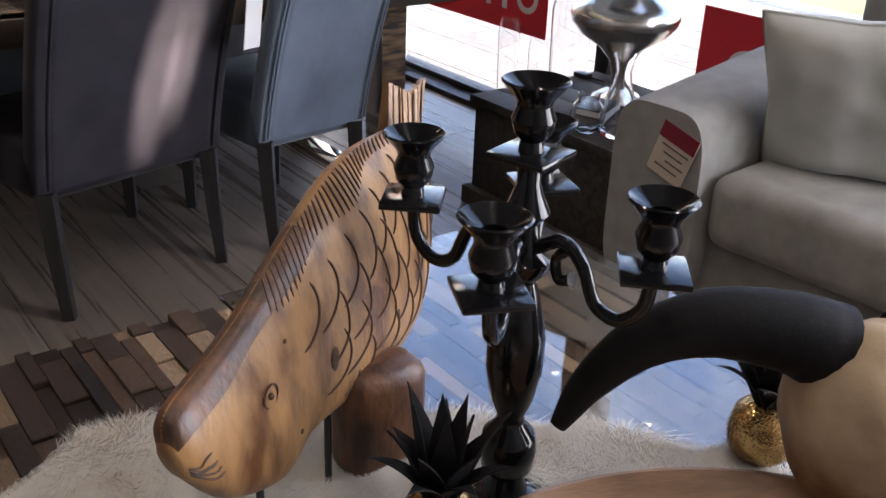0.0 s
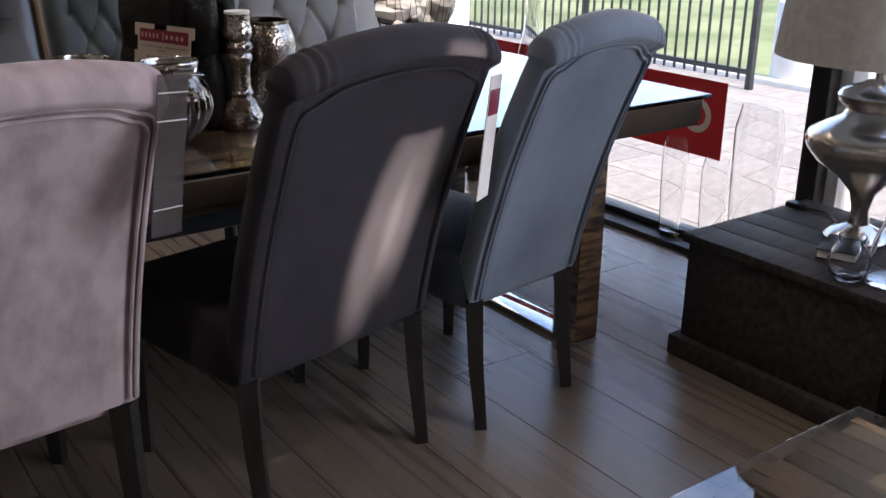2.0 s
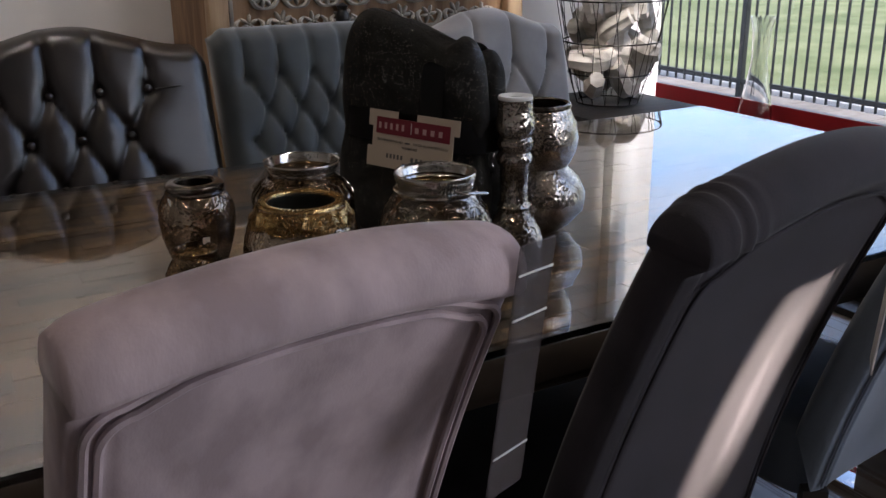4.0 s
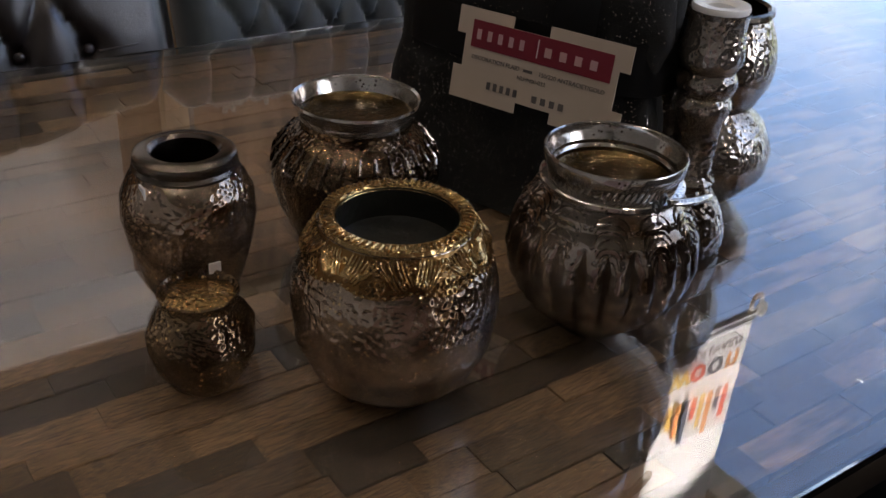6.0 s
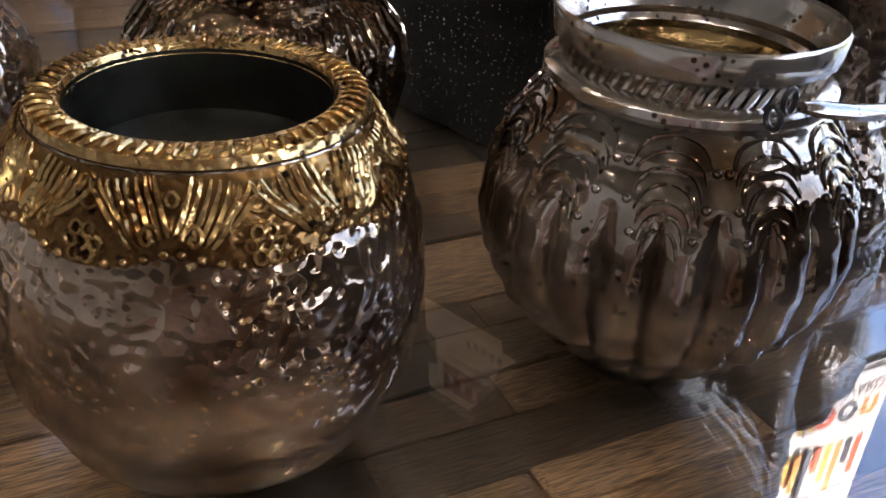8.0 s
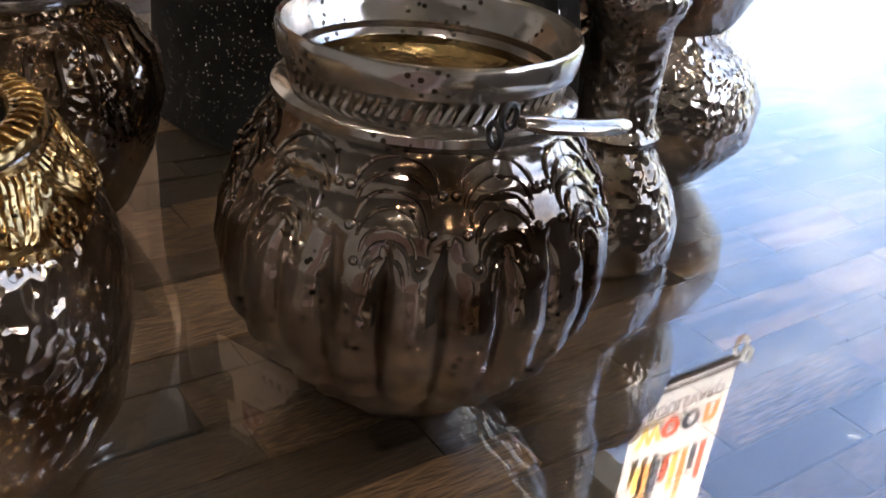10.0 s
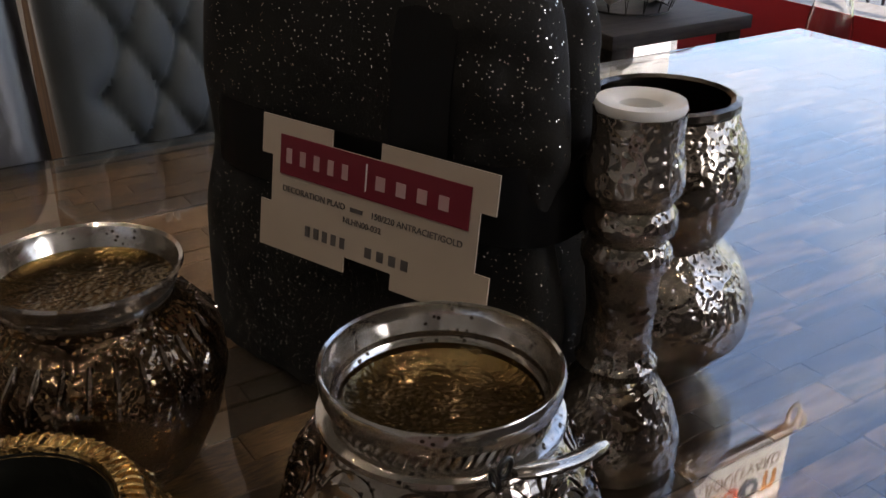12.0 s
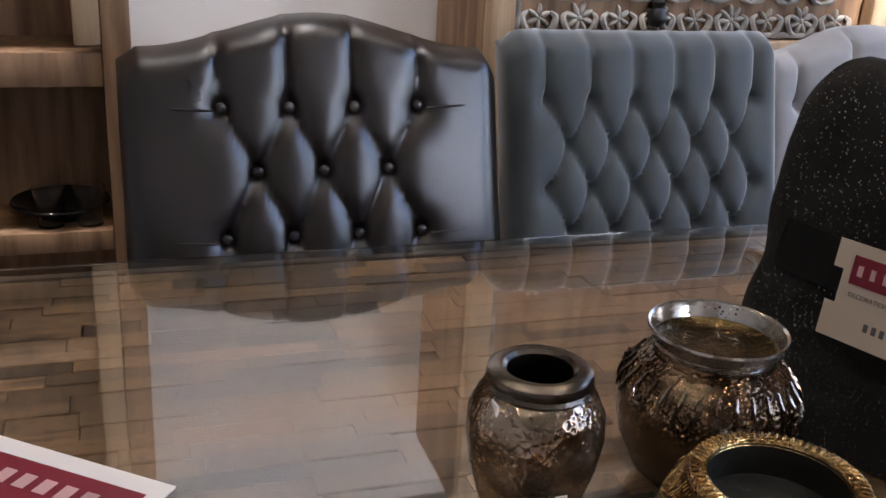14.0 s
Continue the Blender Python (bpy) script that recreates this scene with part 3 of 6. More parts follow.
# ---- tufted chairs on the far side ----
def tufted(name, label, x0, x1, y, top, arch, fabric, rows, cols, z_rows, spread, buttons, slant, fold_up):
    c = thing("dining_chair", label, "chair", pose((x0 + x1) / 2, y, 0), "dining chairs round the long table")
    h = (x1 - x0) / 2
    spots = []
    for r in range(rows):
        n = cols if r % 2 == 0 else cols - 1
        step = spread / (cols - 1)
        for i in range(n):
            spots.append(((i - (n - 1) / 2) * step, z_rows[r], r))
    lines = []
    for ax, az, r in spots:
        for bx, bz, q in spots:
            if q == r + 1 and abs(bx - ax) < step * 0.75:
                lines.append((ax, az, bx, bz))
        if r == 0 and fold_up:
            lines.append((ax, az, ax * 1.02, top + arch + 0.02))

    def pressed(x, z):
        d = 0.0
        for bx, bz, r in spots:
            q = ((x - bx) ** 2 + (z - bz) ** 2)
            d += 0.014 * math.exp(-q / 0.00018) + 0.008 * math.exp(-q / 0.0011)
        best = 0.0
        for ax, az, bx, bz in lines:
            vx, vz = bx - ax, bz - az
            t = max(0.0, min(1.0, ((x - ax) * vx + (z - az) * vz) / (vx * vx + vz * vz)))
            q = (x - ax - vx * t) ** 2 + (z - az - vz * t) ** 2
            best = max(best, 0.020 * math.exp(-math.sqrt(q) / 0.0085))
        return d + best

    bm = bmesh.new()
    zb = 0.45

    def front(u, v):
        s = (u - 0.5) * 2
        zt = top + arch * (0.5 + 0.5 * math.cos(math.pi * min(1.0, abs(s) / 0.9))) - 0.03 * max(0.0, abs(s) - 0.9) / 0.1
        z = zb + (zt - zb) * v
        x = s * h
        e = max(0.0, abs(s) - 0.82) / 0.18
        f = max(0.0, v - 0.93) / 0.07
        yy = slant * (z - 0.75) + 0.05 * e * e * e + 0.05 * f * f * f - 0.012 * (1 - s * s) + min(0.042, pressed(x, z)) * (1 - 0.5 * e)
        return (x, yy, z)
    fr = surface(bm, front, 84, 76)

    def rear(u, v):
        s = (u - 0.5) * 2
        zt = top + arch * (0.5 + 0.5 * math.cos(math.pi * min(1.0, abs(s) / 0.9))) - 0.03 * max(0.0, abs(s) - 0.9) / 0.1
        z = zb + (zt - 0.012 - zb) * v
        return (s * (h - 0.004), slant * (z - 0.75) + 0.105, z)
    rr = surface(bm, rear, 84, 76)
    for a, b in ((fr[-1], rr[-1]), (fr[0], rr[0]), ([r[0] for r in fr], [r[0] for r in rr]), ([r[-1] for r in fr], [r[-1] for r in rr])):
        for i in range(len(a) - 1):
            bm.faces.new((a[i], a[i + 1], b[i + 1], b[i]))
    part("backrest", bm, fabric, c, angle=70)
    if buttons:
        bm0 = bmesh.new()
        bmesh.ops.create_uvsphere(bm0, u_segments=14, v_segments=8, radius=0.0105)
        for v in bm0.verts:
            v.co.y *= 0.55
        me = mesh_of("button", bm0, fabric)
        for bx, bz, r in spots:
            ob = new("button", me)
            ob.parent = c
            ob.location = (bx, slant * (bz - 0.75) + 0.008, bz)
    part("seat", one_box(-h + 0.02, -0.44, 0.30, h - 0.02, 0.02, 0.47, bevel=0.03, seg=4), fabric, c, angle=70)
    for x in (-h + 0.04, h - 0.04):
        for yy in (-0.41, 0.06):
            part("leg", tube(bmesh.new(), [(x, yy, 0.0), (x, yy, 0.31)], [0.021, 0.028], 4), BLACKWOOD, c, angle=30)
    return c


leather = tufted("leather", "dark brown buttoned leather dining chair with an arched top", 0.215, 0.888, 3.985, 1.018, 0.058, LEATHER, 4, 4,
                 (0.925, 0.82, 0.712, 0.60), 0.345, True, 0.30, True)
for z in (0.925, 0.712):
    for s in (-1, 1):
        pts = [(s * (0.185 + 0.115 * k / 6), 0.30 * (z - 0.75) - 0.008 + 0.022 * (k / 6) ** 3, z + 0.004 * k / 6) for k in range(7)]
        part("side_pleat", tube(bmesh.new(), pts, [0.0022] * 7, 6), LEATHER, leather)
petrol = tufted("petrol", "petrol velvet dining chair with diamond tufting", 0.912, 1.505, 4.0, 1.05, 0.0, PETROL, 4, 6,
                (0.925, 0.845, 0.765, 0.685), 0.45, False, 0.28, True)
silver = tufted("silver", "pale grey velvet dining chair with wide tufting and rounded shoulders", 1.50, 2.06, 4.06, 1.00, 0.06, SILVERVELVET, 3, 4,
                (0.90, 0.78, 0.66), 0.40, False, 0.25, True)

# ---- chest with lamp beside the sofa ----
chest = thing("wooden_chest", "low black-stained plank chest between table and sofa", "chest")
part("plinth", one_box(2.215, 1.93, 0.0, 2.80, 2.60, 0.065, bevel=0.006), CHESTWOOD, chest)
part("body", one_box(2.24, 1.945, 0.065, 2.79, 2.575, 0.355, bevel=0.004), CHESTWOOD, chest)
for k in range(5):
    x = 2.225 + k * 0.117
    part("top_plank", one_box(x, 1.935, 0.356, x + 0.1145, 2.59, 0.385, bevel=0.004), CHESTWOOD, chest)
lamp = thing("table_lamp", "nickel urn table lamp with a grey drum shade", "table lamp", pose(2.58, 2.27, 0.385))
part("base", lathe(bmesh.new(), [(0, 0), (0.085, 0), (0.088, 0.012), (0.07, 0.03), (0.03, 0.05), (0.024, 0.09), (0.035, 0.14), (0.075, 0.185), (0.135, 0.225), (0.165, 0.262),
     (0.172, 0.285), (0.165, 0.305), (0.125, 0.33), (0.085, 0.352), (0.075, 0.372), (0.098, 0.392), (0.103, 0.41), (0.092, 0.425), (0.05, 0.44), (0.03, 0.452), (0, 0.452)], 64), NICKEL, lamp)
part("stem", lathe(bmesh.new(), [(0, 0.44), (0.016, 0.44), (0.016, 0.56), (0, 0.56)], 20), NICKEL, lamp)
part("shade", lathe(bmesh.new(), [(0.275, 0.515), (0.28, 0.512), (0.25, 0.83), (0.247, 0.83), (0.272, 0.52)], 64), SHADE, lamp, "grey drum shade")

decanter = thing("glass_decanter", "clear glass carafe on the black chest", "carafe", pose(2.345, 2.035, 0.386))
part("body", lathe(bmesh.new(), [(0, 0), (0.05, 0), (0.056, 0.01), (0.055, 0.05), (0.042, 0.11), (0.026, 0.16), (0.022, 0.19), (0.028, 0.225), (0.035, 0.24),
     (0.032, 0.24), (0.025, 0.222), (0.019, 0.19), (0.023, 0.16), (0.038, 0.11), (0.051, 0.05), (0.05, 0.014), (0, 0.012)], 40), CLEAR, decanter)
ball = thing("glass_ball_vase", "small round clear glass vase on the black chest", "vase", pose(2.285, 2.105, 0.386))
part("body", lathe(bmesh.new(), [(0, 0), (0.025, 0), (0.046, 0.02), (0.053, 0.05), (0.045, 0.08), (0.03, 0.1), (0.034, 0.115), (0.031, 0.115), (0.027, 0.1), (0.041, 0.079),
     (0.049, 0.05), (0.042, 0.022), (0.02, 0.006), (0, 0.005)], 40), CLEAR, ball)
book = thing("closed_book", "small dark closed book under the lamp", "book", pose(2.44, 2.22, 0.386, 0, 0, 20))
part("pages", one_box(-0.07, -0.05, 0.004, 0.07, 0.048, 0.024), WHITEPAPER, book, smooth=False)
part("cover", one_box(-0.073, -0.053, 0.0, 0.073, 0.053, 0.0035, bevel=0.001), BLACKTAPE, book)
part("cover", one_box(-0.073, -0.053, 0.0245, 0.073, 0.053, 0.028, bevel=0.001), BLACKTAPE, book)
dish = thing("lamp_switch", "small black cable switch on the chest", "switch", pose(2.70, 2.55, 0.386))
part("body", one_box(-0.02, -0.03, 0, 0.02, 0.03, 0.018, bevel=0.006), BLACKTAPE, dish)
part("cable", tube(bmesh.new(), spline([(0, -0.03, 0.008), (0.01, -0.1, 0.005), (-0.05, -0.18, 0.005), (-0.1, -0.27, 0.008)], 8), 0.0035, 6), BLACKTAPE, dish)

# ---- sofa ----
SM = pose(2.15, 1.865, 0, 0, 0, 5)
sofa = thing("sofa", "greige fabric sofa with rounded arms and a price ticket", "sofa", SM)
bm = bmesh.new()


def arm(u, v):
    a = u * 2 * math.pi
    ty, tz = math.cos(a), math.sin(a)
    yy = -0.14 + 0.14 * math.copysign(abs(ty) ** 0.45, ty)
    zz = 0.32 + 0.265 * math.copysign(abs(tz) ** 0.42, tz)
    bulge = 0.02 * math.sin(math.pi * min(1, v * 8)) if v < 0.125 else 0
    x = v * 0.88
    rise = 0.075 * min(1.0, v * 1.4) if tz > 0 else 0
    return (x - (0.012 if 0.02 < v < 0.1 else 0), yy, zz + rise * max(0, tz))


rows = surface(bm, arm, 48, 30, True)
bm.faces.new(rows[0])
bm.faces.new(rows[-1])
part("arm", bm, SOFAFAB, sofa, angle=60)
part("seat_cushion", one_box(0.03, -1.75, 0.24, 0.80, -0.285, 0.44, bevel=0.05, seg=5), SOFAFAB, sofa, angle=70)
part("base", one_box(0.08, -1.95, 0.07, 0.86, -0.02, 0.238, bevel=0.02, seg=3), SOFAFAB, sofa, angle=70)
part("backrest", one_box(0.66, -1.9, 0.40, 0.89, -0.27, 0.88, bevel=0.07, seg=5), SOFAFAB, sofa, angle=70)
for x in (0.14, 0.80):
    for y in (-0.08, -1.85):
        part("foot", lathe(bmesh.new(), [(0, 0), (0.02, 0), (0.028, 0.07), (0, 0.07)], 20, x, y), BLACKWOOD, sofa)
tag = part("price_ticket", one_box(-0.006, -0.205, 0.40, -0.0035, -0.105, 0.53), PAPER, sofa, "beige ticket with a dark red top", smooth=False)
part("ticket_band", one_box(-0.008, -0.205, 0.49, -0.0061, -0.105, 0.531), CARDRED, tag, smooth=False)
tag.matrix_basis = Matrix.Translation((0, -0.195, 0.470)) @ Matrix.Rotation(radians(17), 4, "X") @ Matrix.Diagonal((1.0, 1.15, 1.1, 1.0)) @ Matrix.Translation((0, 0.155, -0.465))
for k in range(4):
    part("print_line", one_box(-0.0075, -0.195 + 0.01 * (k % 2), 0.475 - 0.018 * k, -0.0061, -0.12 - 0.012 * (k % 3), 0.479 - 0.018 * k), INK, tag, smooth=False)


def cushion(name, label, m, w, hgt, thick, fabric):
    c = thing(name, label, "cushion", m)
    bm = bmesh.new()

    def fn(sign):
        def f(u, v):
            s, t = (u - 0.5) * 2, (v - 0.5) * 2
            pull = 1 - 0.09 * (1 - abs(s)) * abs(t) ** 3
            pull2 = 1 - 0.09 * (1 - abs(t)) * abs(s) ** 3
            k = max(0.0, (1 - s ** 4)) ** 0.5 * max(0.0, (1 - t ** 4)) ** 0.5
            wob = 0.012 * noise.noise(Vector((s * 2.2, t * 2.2, sign * 3.1)))
            return (s * w / 2 * pull2, sign * (thick / 2 * k + wob * k), t * hgt / 2 * pull)
        return f
    surface(bm, fn(1), 36, 36)
    surface(bm, fn(-1), 36, 36)
    bmesh.ops.remove_doubles(bm, verts=bm.verts, dist=0.0005)
    part("cover", bm, fabric, c, angle=80)
    edge = []
    for k in range(81):
        q = k / 80 * 4
        side, f = int(min(q, 3.999)), q - int(min(q, 3.999))
        s, t = [(-1 + 2 * f, -1), (1, -1 + 2 * f), (1 - 2 * f, 1), (-1, 1 - 2 * f)][side]
        edge.append((s * w / 2 * (1 - 0.09 * (1 - abs(t)) * abs(s) ** 3), 0, t * hgt / 2 * (1 - 0.09 * (1 - abs(s)) * abs(t) ** 3)))
    part("piping", tube(bmesh.new(), edge, 0.004, 6), fabric, c)
    return c


cushion("throw_pillow", "pale green-grey velvet cushion leaning on the sofa", pose(2.48, 1.385, 0.638, -18, 4, 112), 0.47, 0.45, 0.17, PILLOWFAB)

# ---- table setting on the coffee table ----
cand = thing("candelabrum", "glossy black five-armed candelabrum with square drip plates", "candelabrum", pose(0.978, 0.913, 0.422))
part("stem", lathe(bmesh.new(), [(0, 0), (0.075, 0), (0.078, 0.01), (0.06, 0.022), (0.03, 0.035), (0.022, 0.06), (0.034, 0.075), (0.037, 0.10), (0.034, 0.125), (0.02, 0.14), (0.018, 0.155),
     (0.028, 0.18), (0.036, 0.225), (0.036, 0.27), (0.024, 0.325), (0.018, 0.345), (0.03, 0.36), (0.033, 0.375), (0.02, 0.39), (0.016, 0.42), (0.028, 0.435), (0.02, 0.452), (0.014, 0.47), (0.014, 0.50), (0, 0.50)], 40,
     mod=None), BLACKGLOSS, cand)
CUP = [(0, 0.0), (0.015, 0.0), (0.013, 0.012), (0.022, 0.022), (0.0255, 0.038), (0.02, 0.052), (0.022, 0.06), (0.034, 0.074), (0.039, 0.080), (0.037, 0.082), (0.026, 0.074), (0.014, 0.066), (0.012, 0.04), (0, 0.038)]


def cup_at(x, y, z, turn):
    bm = bmesh.new()
    box(bm, -0.038, -0.038, -0.008, 0.038, 0.038, 0.0, bevel=0.002)
    bmesh.ops.rotate(bm, verts=bm.verts, cent=(0, 0, 0), matrix=Matrix.Rotation(turn, 3, "Z"))
    bmesh.ops.translate(bm, verts=bm.verts, vec=(x, y, z))
    pl = part("drip_plate", bm, BLACKGLOSS, cand)
    bm = lathe(bmesh.new(), [(r, h + z + 0.0005) for r, h in CUP], 36, x, y)
    part("candle_cup", bm, BLACKGLOSS, pl)


cup_at(0, 0, 0.508, 0.3)
for a in (1.90, -2.50, -1.245, 0.72):
    ca, sa = math.cos(a), math.sin(a)
    pts = spline([(0.016, 0.392), (0.05, 0.41), (0.078, 0.388), (0.098, 0.345), (0.128, 0.335), (0.155, 0.36), (0.162, 0.405)], 8)
    part("arm", tube(bmesh.new(), [(p.x * ca, p.x * sa, p.y) for p in pts], 0.0085, 10), BLACKGLOSS, cand)
    pts = spline([(0.06, 0.405), (0.044, 0.385), (0.05, 0.362), (0.066, 0.366)], 6)
    part("scroll", tube(bmesh.new(), [(p.x * ca, p.x * sa, p.y) for p in pts], [0.007] * 18 + [0.011], 8), BLACKGLOSS, cand)
    cup_at(0.162 * ca, 0.162 * sa, 0.412, a + 0.5)

# carved fish, standing nearly upright on a small stand
HX = Vector((0.85, 0.527, 0))
FE = Vector((0.667, 0.99, 0.70))
FA = Vector((0.85, 0.527, 0.0))
FB = Vector((0.03, 0.2, 0.98))
HN = FA.cross(FB).normalized()


def fish_at(h, z, n=0.0):
    return FE + FA * h + FB * (z - 0.70) + HN * (n - 0.015)


fish = thing("carved_fish", "carved orange-brown wooden fish standing tail-up on a stand", "wood carving")
# middle line of the body, and the half breadth from the middle to the back
MID = spline([(-0.142, 0.681), (-0.102, 0.662), (-0.018, 0.650), (0.053, 0.668), (0.148, 0.676), (0.265, 0.690), (0.345, 0.728), (0.405, 0.79), (0.448, 0.84)], 8)
HALF = spline([(-0.010, 0.022), (-0.038, 0.072), (-0.055, 0.101), (-0.058, 0.102), (-0.085, 0.123), (-0.124, 0.140), (-0.130, 0.126), (-0.105, 0.075), (-0.05, 0.02)], 8)


def fish_skin(t, a, lift=0.0):
    k = max(0.0, min(0.9999, t)) * (len(MID) - 1)
    i = min(int(k), len(MID) - 2)
    p, q = MID[i].lerp(MID[i + 1], k - i), HALF[i].lerp(HALF[i + 1], k - i)
    th = 0.036 * (q.length / 0.15) ** 0.6
    c, s = math.cos(a), math.sin(a)
    o = p + q * math.copysign(abs(c) ** 0.9, c)
    return fish_at(o.x, o.y, (th * math.copysign(abs(s) ** 0.8, s)) + math.copysign(lift, s))


bm = bmesh.new()
rows = surface(bm, lambda u, v: fish_skin(v, u * 2 * math.pi), 40, 60, True)
bm.faces.new(rows[0])
bm.faces.new(rows[-1])
body = part("body", bm, FISHWOOD, fish, angle=80)
ridge = bmesh.new()
surface(ridge, lambda u, v: fish_skin(0.02 + 0.58 * v, -0.5 + (0.5 + 0.95 * (1 - 0.45 * v) + 0.05 * math.sin(9 * v)) * u, 0.0012), 10, 40)
part("back_ridge", ridge, FISHDARK, fish, "darker brown strip along the back edge", angle=80)
# carved scales: tiers of overlapping arcs from the back fin down to the belly, as dark raised lines
for j in range(4):
    for i in range(8 - (j > 1)):
        t0, a0 = 0.52 + 0.062 * i + 0.033 * (j % 2) + 0.006 * math.sin(5 * i + 3 * j), 0.86 + 0.34 * j + 0.03 * math.sin(3 * i + j)
        pts = [fish_skin(t0 - 0.105 * (1 - math.cos(1.5 * k / 12)), a0 + 0.56 * math.sin(1.5 * k / 12), 0.0006) for k in range(13)]
        part("scale_cut", tube(bmesh.new(), pts, [0.0006] + [0.0018] * 11 + [0.0008], 5), FISHCUT, body)
for t0, a0, rt, ra in ((0.60, 1.62, 0.020, 0.13), (0.565, 1.72, 0.009, 0.06), (0.73, 2.05, 0.022, 0.10)):
    bm = bmesh.new()
    surface(bm, lambda u, v: fish_skin(t0 + rt * v * math.cos(2 * math.pi * u) * (1 + 0.25 * math.sin(14 * u)), a0 + ra * v * math.sin(2 * math.pi * u) * (1 + 0.2 * math.sin(23 * u)), 0.0008 * (1.2 - v)), 14, 4)
    part("knot", bm, FISHDARK, body, "dark knot in the wood")
for k in range(34):
    t0 = 0.47 + 0.0155 * k
    pts = [fish_skin(t0 - 0.055 * j / 7, 0.05 + (0.62 + 0.12 * math.sin(k * 0.4)) * j / 7, 0.0006) for j in range(8)]
    part("fin_cut", tube(bmesh.new(), pts, [0.0006] + [0.0017] * 6 + [0.0006], 5), FISHCUT, body)
bm = bmesh.new()


def tail(u, v):
    s = (u - 0.5) * 2
    h = 0.452 + 0.03 * v + s * (0.052 + 0.012 * v)
    return fish_at(h, 0.815 + 0.095 * v - 0.02 * (1 - abs(s)) * v - 0.012 * s, 0.014 * (1 - s * s) * (1 - 0.7 * v) + 0.002 * math.sin(u * 40))


def tail2(u, v):
    p = Vector(tail(u, v))
    return p - HN * 0.022 * (1 - 0.6 * v)


a = surface(bm, tail, 24, 14)
b = surface(bm, tail2, 24, 14)
for p, q in ((a[0], b[0]), (a[-1], b[-1]), ([r[0] for r in a], [r[0] for r in b]), ([r[-1] for r in a], [r[-1] for r in b])):
    for i in range(len(p) - 1):
        bm.faces.new((p[i], p[i + 1], q[i + 1], q[i]))
fin = part("tail_fin", bm, FISHWOOD, fish, "grooved grey-brown tail fin")
for k in range(9):
    pts = [Vector(tail(0.08 + 0.84 * k / 8, j / 8)) + HN * 0.0006 for j in range(9)]
    part("fin_cut", tube(bmesh.new(), pts, [0.0006] + [0.0016] * 7 + [0.0006], 5), FISHCUT, fin)
for h in (-0.028,):
    e = fish_skin(0.30, 1.38, 0.001)
    ring = [e + (HX * math.cos(k / 20 * 2 * math.pi) + Vector((0, 0, 1)) * math.sin(k / 20 * 2 * math.pi)) * 0.014 for k in range(21)]
    part("eye_ring", tube(bmesh.new(), ring, 0.0014, 5), FISHCUT, body)
    bm = bmesh.new()
    bmesh.ops.create_uvsphere(bm, u_segments=12, v_segments=8, radius=0.004, matrix=Matrix.Translation(e))
    part("pupil", bm, FISHCUT, body)
for lift in (0.0, 0.13, 0.27, -0.14):
    pts = [fish_skin(0.015 + 0.014 * k, 1.95 + lift - 0.05 * k + 0.02 * math.sin(k + lift * 9), 0.0005) for k in range(9)]
    part("mouth_cut", tube(bmesh.new(), pts, [0.0008] + [0.0022 if lift == 0 else 0.0014] * 7 + [0.0007], 5), FISHCUT, body)
for k in range(5):
    t0, a0 = ((0.47, 1.75), (0.5, 2.3), (0.62, 2.0), (0.33, 2.2), (0.4, 1.1))[k]
    bm = bmesh.new()
    bmesh.ops.create_uvsphere(bm, u_segments=10, v_segments=6, radius=1.0)
    c = fish_skin(t0, a0, 0.0)
    for v in bm.verts:
        v.co = c + HX * v.co.x * (0.010, 0.004, 0.005, 0.003, 0.003)[k] + Vector((0, 0, 1)) * v.co.y * (0.018, 0.012, 0.009, 0.004, 0.003)[k] + HN * v.co.z * 0.002
    part("knot_hole", bm, FISHCUT, body)
part("stand_block", one_box(0.82, 1.04, 0.432, 0.95, 1.12, 0.60, bevel=0.03, seg=3), FISHDARK, fish, "dark brown wooden stand")
for q in ((0.66, 0.985), (0.80, 1.07)):
    part("stand_rod", tube(bmesh.new(), [(q[0], q[1], 0.432), (q[0], q[1], 0.60)], 0.005, 8), BLACKTAPE, fish)

# sheepskin with real strands
skin = thing("sheepskin_rug", "cream long-haired sheepskin spread over the coffee table", "sheepskin")
SKIN = [(0.30, 0.30), (0.36, 1.25), (0.50, 1.33), (0.68, 1.35), (0.85, 1.26), (1.0, 1.12), (1.14, 1.0), (1.30, 0.82), (1.36, 0.66), (1.30, 0.40)]


def in_skin(x, y):
    odd = False
    for (ax, ay), (bx, by) in zip(SKIN, SKIN[1:] + SKIN[:1]):
        if (ay > y) != (by > y) and x < ax + (y - ay) / (by - ay) * (bx - ax):
            odd = not odd
    return odd


